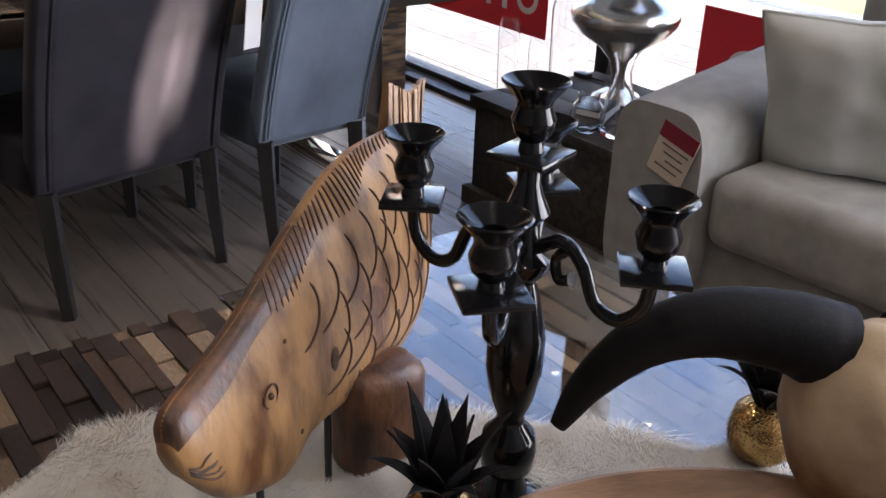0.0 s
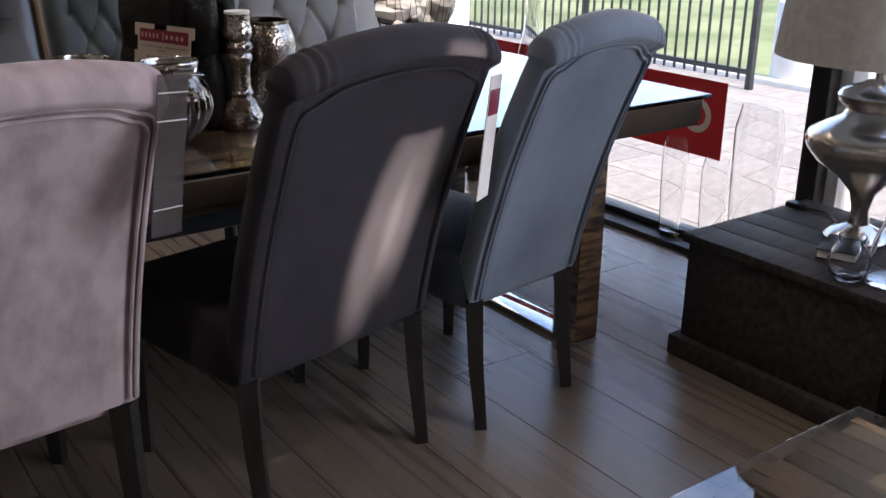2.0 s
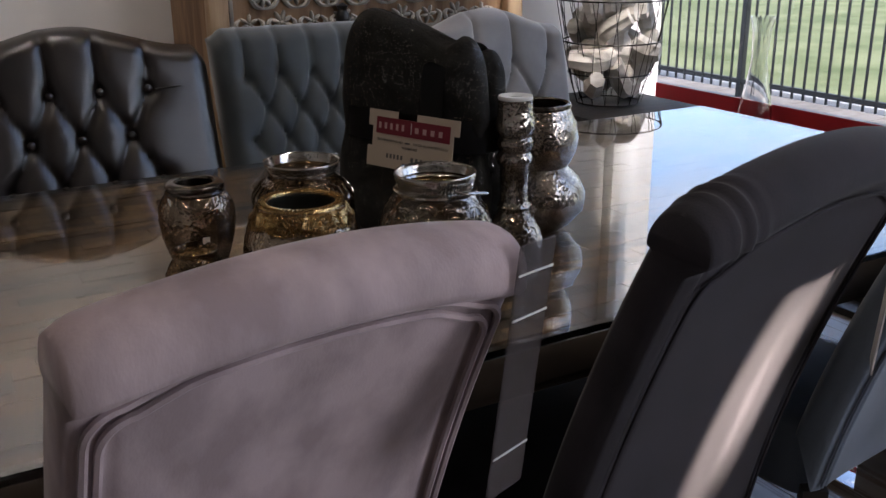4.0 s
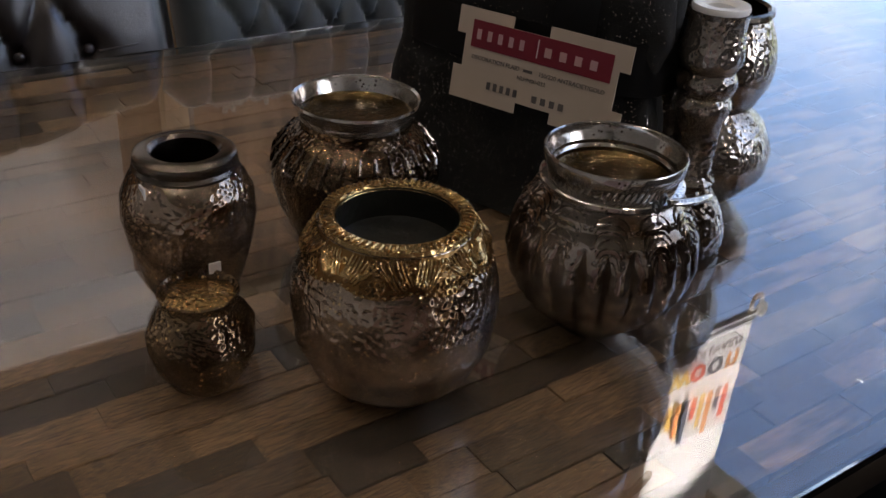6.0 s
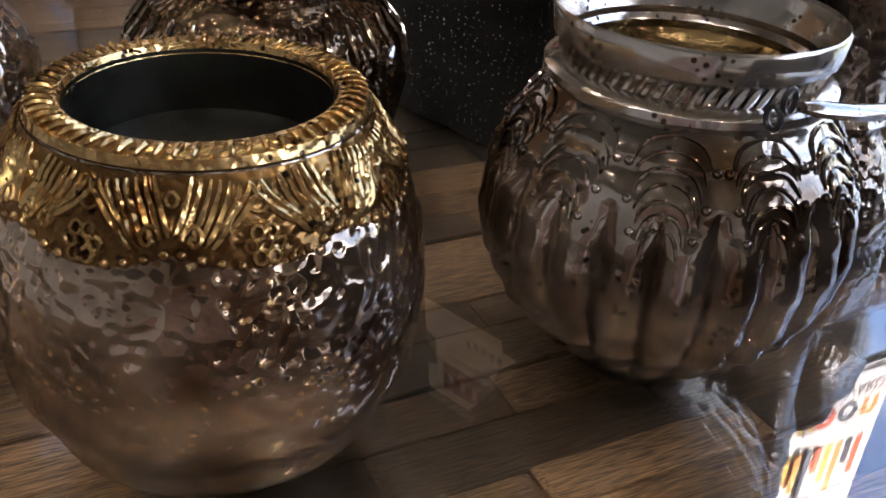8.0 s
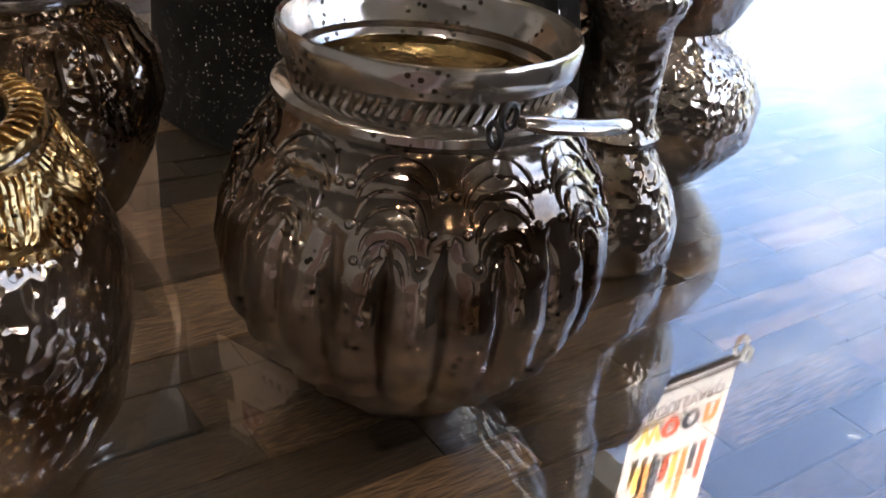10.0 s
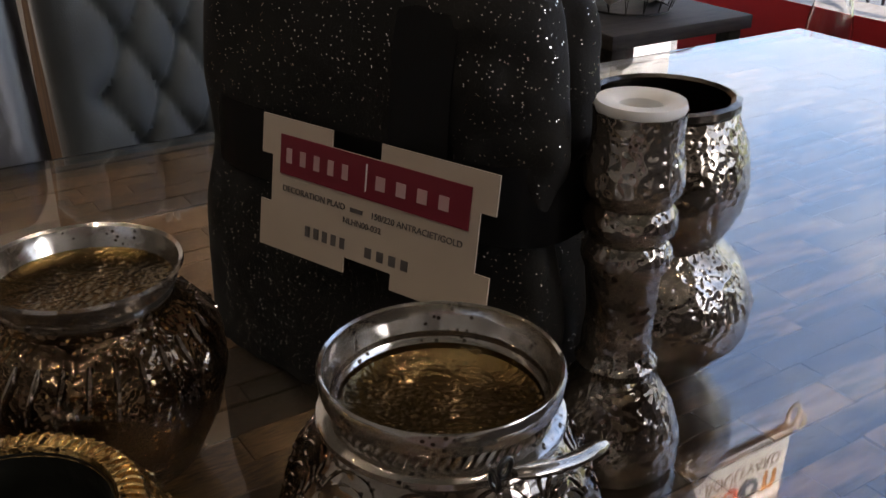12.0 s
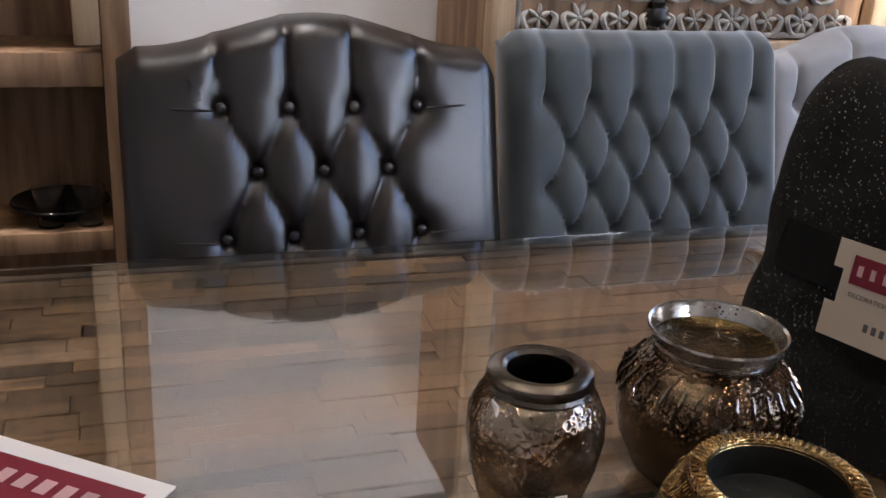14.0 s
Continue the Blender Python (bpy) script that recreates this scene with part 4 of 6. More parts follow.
bm = bmesh.new()
base = [bm.verts.new((x, y, 0.424)) for x, y in SKIN]
topv = [bm.verts.new((0.82 + (x - 0.82) * 0.94, 0.8 + (y - 0.8) * 0.94, 0.436)) for x, y in SKIN]
bm.faces.new(base[::-1])
bm.faces.new(topv)
for i in range(len(SKIN)):
    j = (i + 1) % len(SKIN)
    bm.faces.new((base[i], base[j], topv[j], topv[i]))
part("hide", bm, FUR, skin)
rng = random.Random(5)
verts, faces = [], []
while len(faces) < 220000:
    x, y = rng.uniform(0.26, 1.36), rng.uniform(0.5, 1.36)
    if not in_skin(x, y):
        continue
    clump = noise.noise(Vector((x * 9, y * 9, 0.3)))
    ang = 5.0 * noise.noise(Vector((x * 7, y * 7, 7.7))) + rng.gauss(0, 0.45)
    ln = 0.031 * (1 + 0.35 * clump) * rng.uniform(0.7, 1.2)
    d = Vector((math.cos(ang), math.sin(ang), 0))
    s = Vector((-d.y, d.x, 0)) * 0.00045
    p = Vector((x, y, 0.432))
    q = p + d * ln * 0.45 + Vector((0, 0, ln * 0.52))
    t = p + d * ln * 1.25 + Vector((0, 0, ln * 0.50))
    k = len(verts)
    verts += [p - s, p + s, q + s * 0.8, q - s * 0.8, t]
    faces += [(k, k + 1, k + 2, k + 3), (k + 3, k + 2, k + 4)]
me = bpy.data.meshes.new("hair")
me.from_pydata([tuple(v) for v in verts], [], faces)
me.materials.append(FUR)
hair = new("hair", me)
hair.parent = skin
tagged(hair, "", "", kind="stuff")

# horned skull
skull = thing("horned_skull", "bleached animal skull with long black horns", "skull ornament")
bm = bmesh.new()
bmesh.ops.create_icosphere(bm, subdivisions=4, radius=1.0)
for v in bm.verts:
    n0 = noise.noise(v.co * 1.7) * 0.09
    f = 1.0 + n0 - 0.28 * max(0, -v.co.z) ** 1.5
    v.co = Vector((1.262 + v.co.x * 0.082 * f, 0.615 + v.co.y * 0.095 * f, 0.632 + v.co.z * 0.13 * (1 + n0)))
part("cranium", bm, SKULLWOOD, skull, angle=80)
pts = spline([(1.245, 0.655, 0.715), (1.20, 0.69, 0.735), (1.13, 0.745, 0.742), (1.07, 0.79, 0.715), (1.02, 0.822, 0.658), (0.985, 0.835, 0.60)], 9)
nn = len(pts)
bm = bmesh.new()
tube(bm, pts, [(0.048 * (1 - k / nn) ** 0.75 + 0.008) * (1 + 0.010 * math.sin(k * 1.7) * (1 - k / nn)) for k in range(nn)], 18)
part("horn", bm, HORN, skull, "ridged black horn")
pts = spline([(1.30, 0.60, 0.715), (1.40, 0.55, 0.735), (1.50, 0.48, 0.72), (1.57, 0.42, 0.66)], 9)
nn = len(pts)
part("horn", tube(bmesh.new(), pts, [(0.046 * (1 - k / nn) ** 0.75 + 0.008) * (1 + 0.035 * math.sin(k * 1.7)) for k in range(nn)], 18), HORN, skull, "ridged black horn")
part("stand_foot", lathe(bmesh.new(), [(0, 0.43), (0.04, 0.43), (0.04, 0.445), (0.012, 0.455), (0.012, 0.54), (0, 0.54)], 20, 1.262, 0.615), BLACKTAPE, skull)


# pineapple ornaments
def pineapple(x, y, r, leaf_h):
    c = thing("pineapple_ornament", "gold openwork pineapple ornament with black leaves", "ornament", pose(x, y, 0.44), "pineapple ornaments")
    part("fruit", lathe(bmesh.new(), [(0, 0), (r * 0.55, 0.004), (r * 0.92, r * 0.5), (r, r * 1.0), (r * 0.85, r * 1.6), (r * 0.45, r * 2.0), (0, r * 2.05)], 40,
         mod=lambda a, z: 1 + 0.035 * math.sin(9 * a + z * 160) * math.sin(9 * a - z * 160)), GOLDLEAF, c)
    rg = random.Random(int(x * 100))
    for ring, (n, tilt, ln) in enumerate(((7, 0.75, 0.75), (6, 0.42, 0.95), (4, 0.15, 1.0))):
        for k in range(n):
            a = 2 * math.pi * k / n + ring * 0.5
            out = Vector((math.cos(a), math.sin(a), 0))
            side = Vector((-out.y, out.x, 0))
            bm = bmesh.new()
            ln2 = leaf_h * ln * rg.uniform(0.85, 1.1)

            def leaf(u, v, sgn=1):
                s = (u - 0.5) * 2
                w = 0.019 * math.sin(math.pi * (0.25 + 0.75 * v)) ** 0.8 * (1 - v) ** 0.35
                bend = math.sin(tilt) * v * (0.6 + 0.6 * v)
                return out * (0.012 + ln2 * bend + sgn * 0.0015) + side * (s * w) + Vector((0, 0, r * 1.9 + ln2 * v * math.cos(tilt * v)))
            a1 = surface(bm, lambda u, v: leaf(u, v, 1), 4, 10)
            a2 = surface(bm, lambda u, v: leaf(u, v, -1), 4, 10)
            for i in range(10):
                for q in (0, -1):
                    bm.faces.new((a1[i][q], a1[i + 1][q], a2[i + 1][q], a2[i][q]))
            part("leaf", bm, HORN, c)


pineapple(0.83, 0.86, 0.055, 0.13)
pineapple(1.335, 0.775, 0.05, 0.12)
wbowl = thing("wooden_bowl", "long shallow brown wooden bowl on the sheepskin", "bowl", pose(1.0, 0.62, 0.452, 0, 0, -25))
bm = lathe(bmesh.new(), [(0, 0), (0.07, 0.0), (0.13, 0.03), (0.165, 0.075), (0.172, 0.082), (0.165, 0.084), (0.15, 0.07), (0.11, 0.03), (0, 0.018)], 56)
for v in bm.verts:
    v.co.x *= 1.7
part("shell", bm, BOWLWOOD, wbowl)

# ---- vessels on the dining table ----
Z = TZ + 0.0008
urn = thing("bronze_urn", "small bronze mercury-glass urn with a pewter neck", "vase", pose(0.540, 3.043, Z) @ Matrix.Diagonal((1.0, 1.0, 1.04, 1.0)))
part("body", lathe(bmesh.new(), [(0, 0), (0.028, 0), (0.032, 0.006), (0.044, 0.035), (0.054, 0.068), (0.0585, 0.095), (0.057, 0.115), (0.050, 0.129), (0.043, 0.136)], 64), BRONZE, urn)
part("neck", lathe(bmesh.new(), [(0.0435, 0.1345), (0.0455, 0.138), (0.0435, 0.141), (0.0445, 0.145), (0.0435, 0.149), (0.040, 0.1515), (0.031, 0.152), (0.0275, 0.149), (0.0265, 0.13), (0.0265, 0.11), (0.03, 0.05), (0, 0.02)], 64), PEWTER, urn, "dull pewter collar")
part("price_sticker", one_box(-0.046, -0.025, 0.122, -0.0445, -0.013, 0.134), WHITEPAPER, urn, smooth=False)

pot = thing("small_pot", "low brown mercury-glass pot with a ribbed shoulder", "vase", pose(0.503, 2.935, Z) @ Matrix.Diagonal((1.0, 1.0, 0.95, 1.0)))
part("body", lathe(bmesh.new(), [(0, 0), (0.026, 0), (0.030, 0.005), (0.0395, 0.022), (0.0437, 0.042), (0.0430, 0.057), (0.037, 0.071), (0.031, 0.079), (0.0305, 0.084), (0.0325, 0.0905), (0.031, 0.092), (0.029, 0.089), (0.027, 0.083), (0, 0.081)], 72,
     mod=lambda a, z: 1 + 0.045 * math.sin(8 * a + 40 * z) * max(0, 1 - abs(z - 0.055) / 0.025)), BRONZE2, pot)
part("price_sticker", one_box(0.018, 0.020, 0.089, 0.028, 0.021, 0.099), WHITEPAPER, pot, smooth=False)

part("gilt_mouth", lathe(bmesh.new(), [(0.0275, 0.0845), (0.02, 0.087), (0, 0.089)], 40), GOLDLEAF, pot, "gold-flecked domed mouth")

gbowl = thing("gold_collar_bowl", "round bronze bowl with a gold relief collar", "bowl vase", pose(0.636, 2.856, Z) @ Matrix.Diagonal((1.0, 1.0, 0.98, 1.0)))
BOWL = [(0.0, 0.035), (0.006, 0.048), (0.030, 0.0690), (0.058, 0.0808), (0.088, 0.0840), (0.108, 0.0822), (0.122, 0.0780), (0.138, 0.0712), (0.150, 0.0640), (0.157, 0.0605)]


def bowl_r(z):
    return lerp_table(BOWL, z)


def dents(a, z):
    return 1 + 0.010 * noise.noise(Vector((math.cos(a) * 7, math.sin(a) * 7, z * 120))) + 0.007 * noise.noise(Vector((math.cos(a) * 16, math.sin(a) * 16, z * 260)))


part("body", lathe(bmesh.new(), [(0, 0)] + [(bowl_r(0.157 * k / 44), 0.157 * k / 44) for k in range(45)], 120, mod=dents), BRONZE, gbowl)
part("inside", lathe(bmesh.new(), [(0.0475, 0.160), (0.0470, 0.150), (0.0485, 0.142), (0.047, 0.134), (0.03, 0.130), (0, 0.129)], 64), SMOKE, gbowl, "dark inside")
part("rim", lathe(bmesh.new(), [(0.0600, 0.1555), (0.0612, 0.158), (0.0600, 0.1612), (0.0540, 0.1630), (0.0490, 0.1622), (0.0472, 0.158)], 96), GOLDLEAF, gbowl, "gold rope rim")
for k in range(64):
    a = 2 * math.pi * k / 64
    pts = [((0.0596 - 0.0095 * j / 3) * math.cos(a + 0.035 * j / 3), (0.0596 - 0.0095 * j / 3) * math.sin(a + 0.035 * j / 3), 0.1622 + 0.0012 * math.sin(math.pi * j / 3)) for j in range(4)]
    part("rope_strand", tube(bmesh.new(), pts, [0.0007, 0.0012, 0.0012, 0.0007], 5), GOLDLEAF, gbowl)
COLLAR_LOW = lambda a: 0.134 - 0.005 * abs(math.cos(4 * a))
bm = bmesh.new()
surface(bm, lambda u, v: (lambda a, z: ((bowl_r(z) + 0.0010) * math.cos(a), (bowl_r(z) + 0.0010) * math.sin(a), z))(2 * math.pi * u, COLLAR_LOW(2 * math.pi * u) + (0.1565 - COLLAR_LOW(2 * math.pi * u)) * v), 160, 10, True)
part("collar", bm, GOLDDARK, gbowl, "darkened gold ground of the collar")


def on_bowl(az, z, lift=0.0018):
    r = bowl_r(z) + lift
    return (r * math.cos(az), r * math.sin(az), z)


for k in range(8):
    a = 2 * math.pi * k / 8
    bm = bmesh.new()
    # cluster of seven small rings hanging at the low point
    for q in range(7):
        b = 2 * math.pi * q / 6
        ca, cz = (a, 0.1360) if q == 6 else (a + 0.0044 * math.cos(b) / 0.072, 0.1360 + 0.0044 * math.sin(b))
        tube(bm, [on_bowl(ca + 0.0021 * math.cos(w) / 0.072, cz + 0.0021 * math.sin(w)) for w in [2 * math.pi * i / 8 for i in range(9)]], 0.0009, 5, False)
    part("ring_flower", bm, GOLDLEAF, gbowl)
    for sgn in (-1, 1):
        for q in range(8):
            pts = []
            for j in range(8):
                t = j / 7
                az = a + sgn * (0.03 + 0.046 * q + 0.13 * (1 - t) ** 1.8 * (1 - 0.11 * q) - 0.05 * t)
                z = (0.141 if q < 2 else 0.1345) + 0.0008 * q + ((0.0125 if q < 2 else 0.0185) - 0.0003 * q) * t
                pts.append(on_bowl(az, z))
            part("frond", tube(bmesh.new(), pts, [0.0008, 0.0015, 0.0015, 0.0014, 0.0013, 0.0012, 0.0010, 0.0007], 5), GOLDLEAF, gbowl)
        bm = bmesh.new()
        for q in range(4):
            bz = a + sgn * (0.11 + 0.082 * q)
            bmesh.ops.create_uvsphere(bm, u_segments=8, v_segments=5, radius=0.0019, matrix=Matrix.Translation(on_bowl(bz, COLLAR_LOW(bz) + 0.001, 0.001)))
        part("bead_edge", bm, GOLDLEAF, gbowl)
    bm = bmesh.new()
    tube(bm, [on_bowl(a + 0.39 + 0.03 * math.cos(w), 0.150 + 0.0022 * math.sin(w)) for w in [2 * math.pi * i / 10 for i in range(11)]], 0.0009, 5, False)
    tube(bm, [on_bowl(a + 0.15 * math.cos(w) * 0.3, 0.1475 + 0.0024 * math.sin(w)) for w in [2 * math.pi * i / 10 for i in range(11)]], 0.0009, 5, False)
    for sgn in (-1, 1):
        tube(bm, [on_bowl(a + sgn * (0.30 + 0.05 * (1 - i / 14) * math.cos(0.62 * i)), 0.1400 + 0.0042 * (1 - i / 14) * math.sin(0.62 * i), 0.0030) for i in range(15)], 0.0011, 5)
    part("scroll_ring", bm, GOLDLEAF, gbowl)

cjar = thing("wide_jar", "brown ribbed mercury-glass jar with a gilt inside", "jar", pose(0.7278, 3.077, Z) @ Matrix.Diagonal((1.08, 1.08, 1.02, 1.0)))
part("body", lathe(bmesh.new(), [(0, 0), (0.04, 0), (0.058, 0.018), (0.072, 0.05), (0.078, 0.08), (0.074, 0.104), (0.062, 0.122), (0.051, 0.130), (0.050, 0.138)], 96,
     mod=lambda a, z: 1 + 0.022 * (abs(math.sin(14 * a)) - 0.5) * (1 if 0.05 < z < 0.125 else 0)), BRONZE2, cjar)
part("rim", lathe(bmesh.new(), [(0.0505, 0.136), (0.052, 0.139), (0.0515, 0.142), (0.054, 0.145), (0.0565, 0.152), (0.0583, 0.1545), (0.0578, 0.157), (0.0555, 0.1555), (0.054, 0.149), (0.0515, 0.142)], 72), RIMSILVER, cjar, "flared gilt rim")
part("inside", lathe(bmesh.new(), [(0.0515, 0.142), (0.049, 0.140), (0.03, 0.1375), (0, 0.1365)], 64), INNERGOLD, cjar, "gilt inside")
for k in range(30):
    a = 2 * math.pi * k / 30
    pts = []
    for j in range(5):
        z = 0.092 + 0.03 * j / 4
        rad = lerp_table([(0.08, 0.0785), (0.104, 0.0745), (0.122, 0.0625)], z) + 0.0012
        pts.append((rad * math.cos(a + 0.06 * j / 4), rad * math.sin(a + 0.06 * j / 4), z))
    part("bead_rib", tube(bmesh.new(), pts, [0.001, 0.0019, 0.0012, 0.0019, 0.001], 5), SMOKED, cjar)
for k in range(6):
    a = 2 * math.pi * k / 6 + 4.3
    bm = bmesh.new()
    c = Vector((0.0765 * math.cos(a), 0.0765 * math.sin(a), 0.098))
    bmesh.ops.create_uvsphere(bm, u_segments=10, v_segments=6, radius=0.005, matrix=Matrix.Translation(c))
    for j in range(7):
        b = j / 7 * 2 * math.pi
        d = Vector((-math.sin(a) * math.cos(b), math.cos(a) * math.cos(b), math.sin(b)))
        tube(bm, [c + d * 0.004, c + d * 0.011], [0.0025, 0.0012], 5)
    part("flower_boss", bm, SMOKED, cjar)

djar = thing("ribbed_jar", "smoked silver ribbed glass jar with a wide silver rim", "jar", pose(0.842, 2.836, Z))
JAR = [(0.0, 0.028), (0.008, 0.035), (0.018, 0.0465), (0.031, 0.0605), (0.047, 0.0735), (0.064, 0.0815), (0.082, 0.0846), (0.100, 0.0828), (0.118, 0.0768), (0.133, 0.0680), (0.143, 0.0615), (0.148, 0.0580)]


def jar_r(z):
    return lerp_table(JAR, z)


def flutes(a, z):
    k = max(0.0, min(1.0, (z - 0.008) / 0.018)) * max(0.0, min(1.0, (0.122 - z) / 0.022))
    return 1 + 0.075 * (abs(math.sin(11 * a)) ** 0.6 - 0.75) * k + 0.004 * noise.noise(Vector((math.cos(a) * 14, math.sin(a) * 14, z * 160)))


part("body", lathe(bmesh.new(), [(0, 0)] + [(jar_r(0.148 * k / 56), 0.148 * k / 56) for k in range(57)], 264, mod=flutes), SMOKED, djar)
part("neck_ring", lathe(bmesh.new(), [(0.0570, 0.1455), (0.0608, 0.1462), (0.0632, 0.1490), (0.0628, 0.1520), (0.0590, 0.1545), (0.0545, 0.155)], 96), RIMSILVER, djar)
part("neck", lathe(bmesh.new(), [(0.0545, 0.1545), (0.0538, 0.157), (0.0545, 0.163)], 96), SMOKED, djar)
part("rim", lathe(bmesh.new(), [(0.0545, 0.1625), (0.0575, 0.1632), (0.0605, 0.1655), (0.0612, 0.169), (0.0618, 0.1765), (0.0606, 0.1782), (0.0592, 0.1770), (0.0582, 0.1690), (0.0555, 0.1655), (0.0550, 0.1610), (0.0520, 0.1570)], 96), RIMSILVER, djar, "bright silver rim")
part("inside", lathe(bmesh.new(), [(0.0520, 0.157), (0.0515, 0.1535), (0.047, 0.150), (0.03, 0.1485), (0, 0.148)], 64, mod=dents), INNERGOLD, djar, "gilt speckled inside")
for k in range(64):
    a = 2 * math.pi * k / 64
    pts = [((0.0552 + 0.0005 * j) * math.cos(a + 0.045 * j), (0.0552 + 0.0005 * j) * math.sin(a + 0.045 * j), 0.1540 + 0.0095 * j / 2) for j in range(3)]
    part("rope_rib", tube(bmesh.new(), pts, [0.0010, 0.0016, 0.0010], 5), RIMSILVER, djar)
for k in range(11):
    a0 = 2 * math.pi * k / 11
    bm = bmesh.new()
    for sgn in (-1, 1):
        for j in range(7):
            pts = []
            for q in range(6):
                t = q / 5
                z = 0.1445 - 0.0055 * j - 0.010 * t * t
                az = a0 + sgn * (0.015 + 0.21 * math.sin(t * 1.5) * (1 - 0.11 * j))
                r = jar_r(z) * 1.004 + 0.0006
                pts.append((r * math.cos(az), r * math.sin(az), z))
            tube(bm, pts, [0.0004, 0.0008, 0.0009, 0.0009, 0.0008, 0.0005], 5)
    for sgn in (-1, 1):
        for j in range(3):
            z, az = 0.133 - 0.012 * j, a0 + sgn * 0.25 * (1 - 0.2 * j)
            r = jar_r(z) * 1.004
            bmesh.ops.create_uvsphere(bm, u_segments=8, v_segments=5, radius=0.0021, matrix=Matrix.Translation((r * math.cos(az), r * math.sin(az), z)))
    part("palm_relief", bm, SMOKED, djar)
# flat handle end standing off the neck ring, hooked on a wire eye
pts = [(-0.010 + 0.057 * k / 8, -0.0745 - 0.004 * math.sin(math.pi * k / 8) + 0.005 * k / 8, 0.163 - 0.010 * k / 8) for k in range(9)]
part("handle", tube(bmesh.new(), pts, [0.0030] + [0.0046] * 7 + [0.0030], 10, True, 0.7), RIMSILVER, djar, "bright silver handle end")
bm = bmesh.new()
for c0, turn in ((Vector((-0.012, -0.0700, 0.1640)), 0.3), (Vector((-0.016, -0.0680, 0.1570)), 1.4)):
    tube(bm, [c0 + Vector((0.0045 * math.cos(w) * math.cos(turn), 0.0045 * math.cos(w) * math.sin(turn), 0.0045 * math.sin(w))) for w in [2 * math.pi * i / 12 for i in range(13)]], 0.0012, 6, False)
part("wire_eye", bm, BLACKTAPE, djar, "dark wire eye")

stick = thing("candle_holder", "tall silvered-glass candle holder with stacked bulbs", "candle holder", pose(1.0344, 2.910, Z))
part("body", lathe(bmesh.new(), [(0, 0), (0.043, 0), (0.0455, 0.005), (0.0462, 0.014), (0.0445, 0.026), (0.0395, 0.042), (0.0325, 0.056), (0.0265, 0.066), (0.0235, 0.071), (0.0240, 0.075), (0.0262, 0.078), (0.0240, 0.082), (0.0215, 0.086), (0.0208, 0.10), (0.0215, 0.13), (0.0225, 0.146),
     (0.0260, 0.151), (0.0280, 0.158), (0.0265, 0.165), (0.0235, 0.170), (0.0268, 0.176), (0.0290, 0.183), (0.0272, 0.190), (0.0240, 0.195), (0.0282, 0.203), (0.0300, 0.211), (0.0288, 0.221), (0.0266, 0.234), (0.0262, 0.246), (0.0272, 0.256)], 96,
     mod=lambda a, z: 1.08 * dents(a, z) + 0.012 * math.sin(11 * a + 180 * z)), BRIGHTMERC, stick)
# white colour on the silvered ring imitates the bright reflection on its top
part("top_ring", lathe(bmesh.new(), [(0.0272, 0.254), (0.0285, 0.258), (0.0275, 0.2615), (0.018, 0.2615), (0.0135, 0.258), (0.0125, 0.24), (0, 0.235)], 48), WHITEFRAME, stick, "top ring coloured white for its bright reflection")
gourd = thing("gourd_vase", "double-bulb hammered bronze glass vase", "vase", pose(1.141, 2.994, Z) @ Matrix.Diagonal((1.1, 1.1, 1.0, 1.0)))
part("body", lathe(bmesh.new(), [(0, 0), (0.04, 0), (0.055, 0.012), (0.076, 0.04), (0.079, 0.066), (0.067, 0.096), (0.051, 0.112), (0.0485, 0.117), (0.053, 0.124), (0.062, 0.145), (0.0645, 0.166), (0.061, 0.192), (0.0525, 0.212), (0.0495, 0.22)], 96, mod=lambda a, z: dents(a, z) + 0.006 * math.sin(20 * a) * math.sin(300 * z)), BRIGHTMERC, gourd)
part("rim", lathe(bmesh.new(), [(0.0495, 0.2185), (0.052, 0.222), (0.0515, 0.227), (0.0475, 0.2285), (0.0445, 0.226), (0.044, 0.20), (0.05, 0.16), (0.042, 0.12), (0, 0.1)], 80, mod=lambda a, z: 1 + (0.008 * math.sin(60 * a) if z > 0.215 else 0)), PEWTER, gourd, "beaded rim")
small = thing("small_vase", "small gold-flecked mercury-glass cone vase", "vase", pose(1.06, 3.085, Z))
part("body", lathe(bmesh.new(), [(0, 0), (0.025, 0), (0.037, 0.012), (0.04, 0.04), (0.032, 0.066), (0.022, 0.085), (0.034, 0.092), (0.036, 0.1), (0.02, 0.125), (0.012, 0.15), (0.016, 0.16), (0, 0.16)], 48), BRONZE2, small)

# ---- folded throw with its ticket ----
PD = Vector((0.346, -0.938, 0))
PN = Vector((-0.938, -0.346, 0))
PC = Vector((0.917, 3.023, 0))
throw = thing("folded_throw", "black glitter-knit throw, folded and bound with a strap", "blanket")


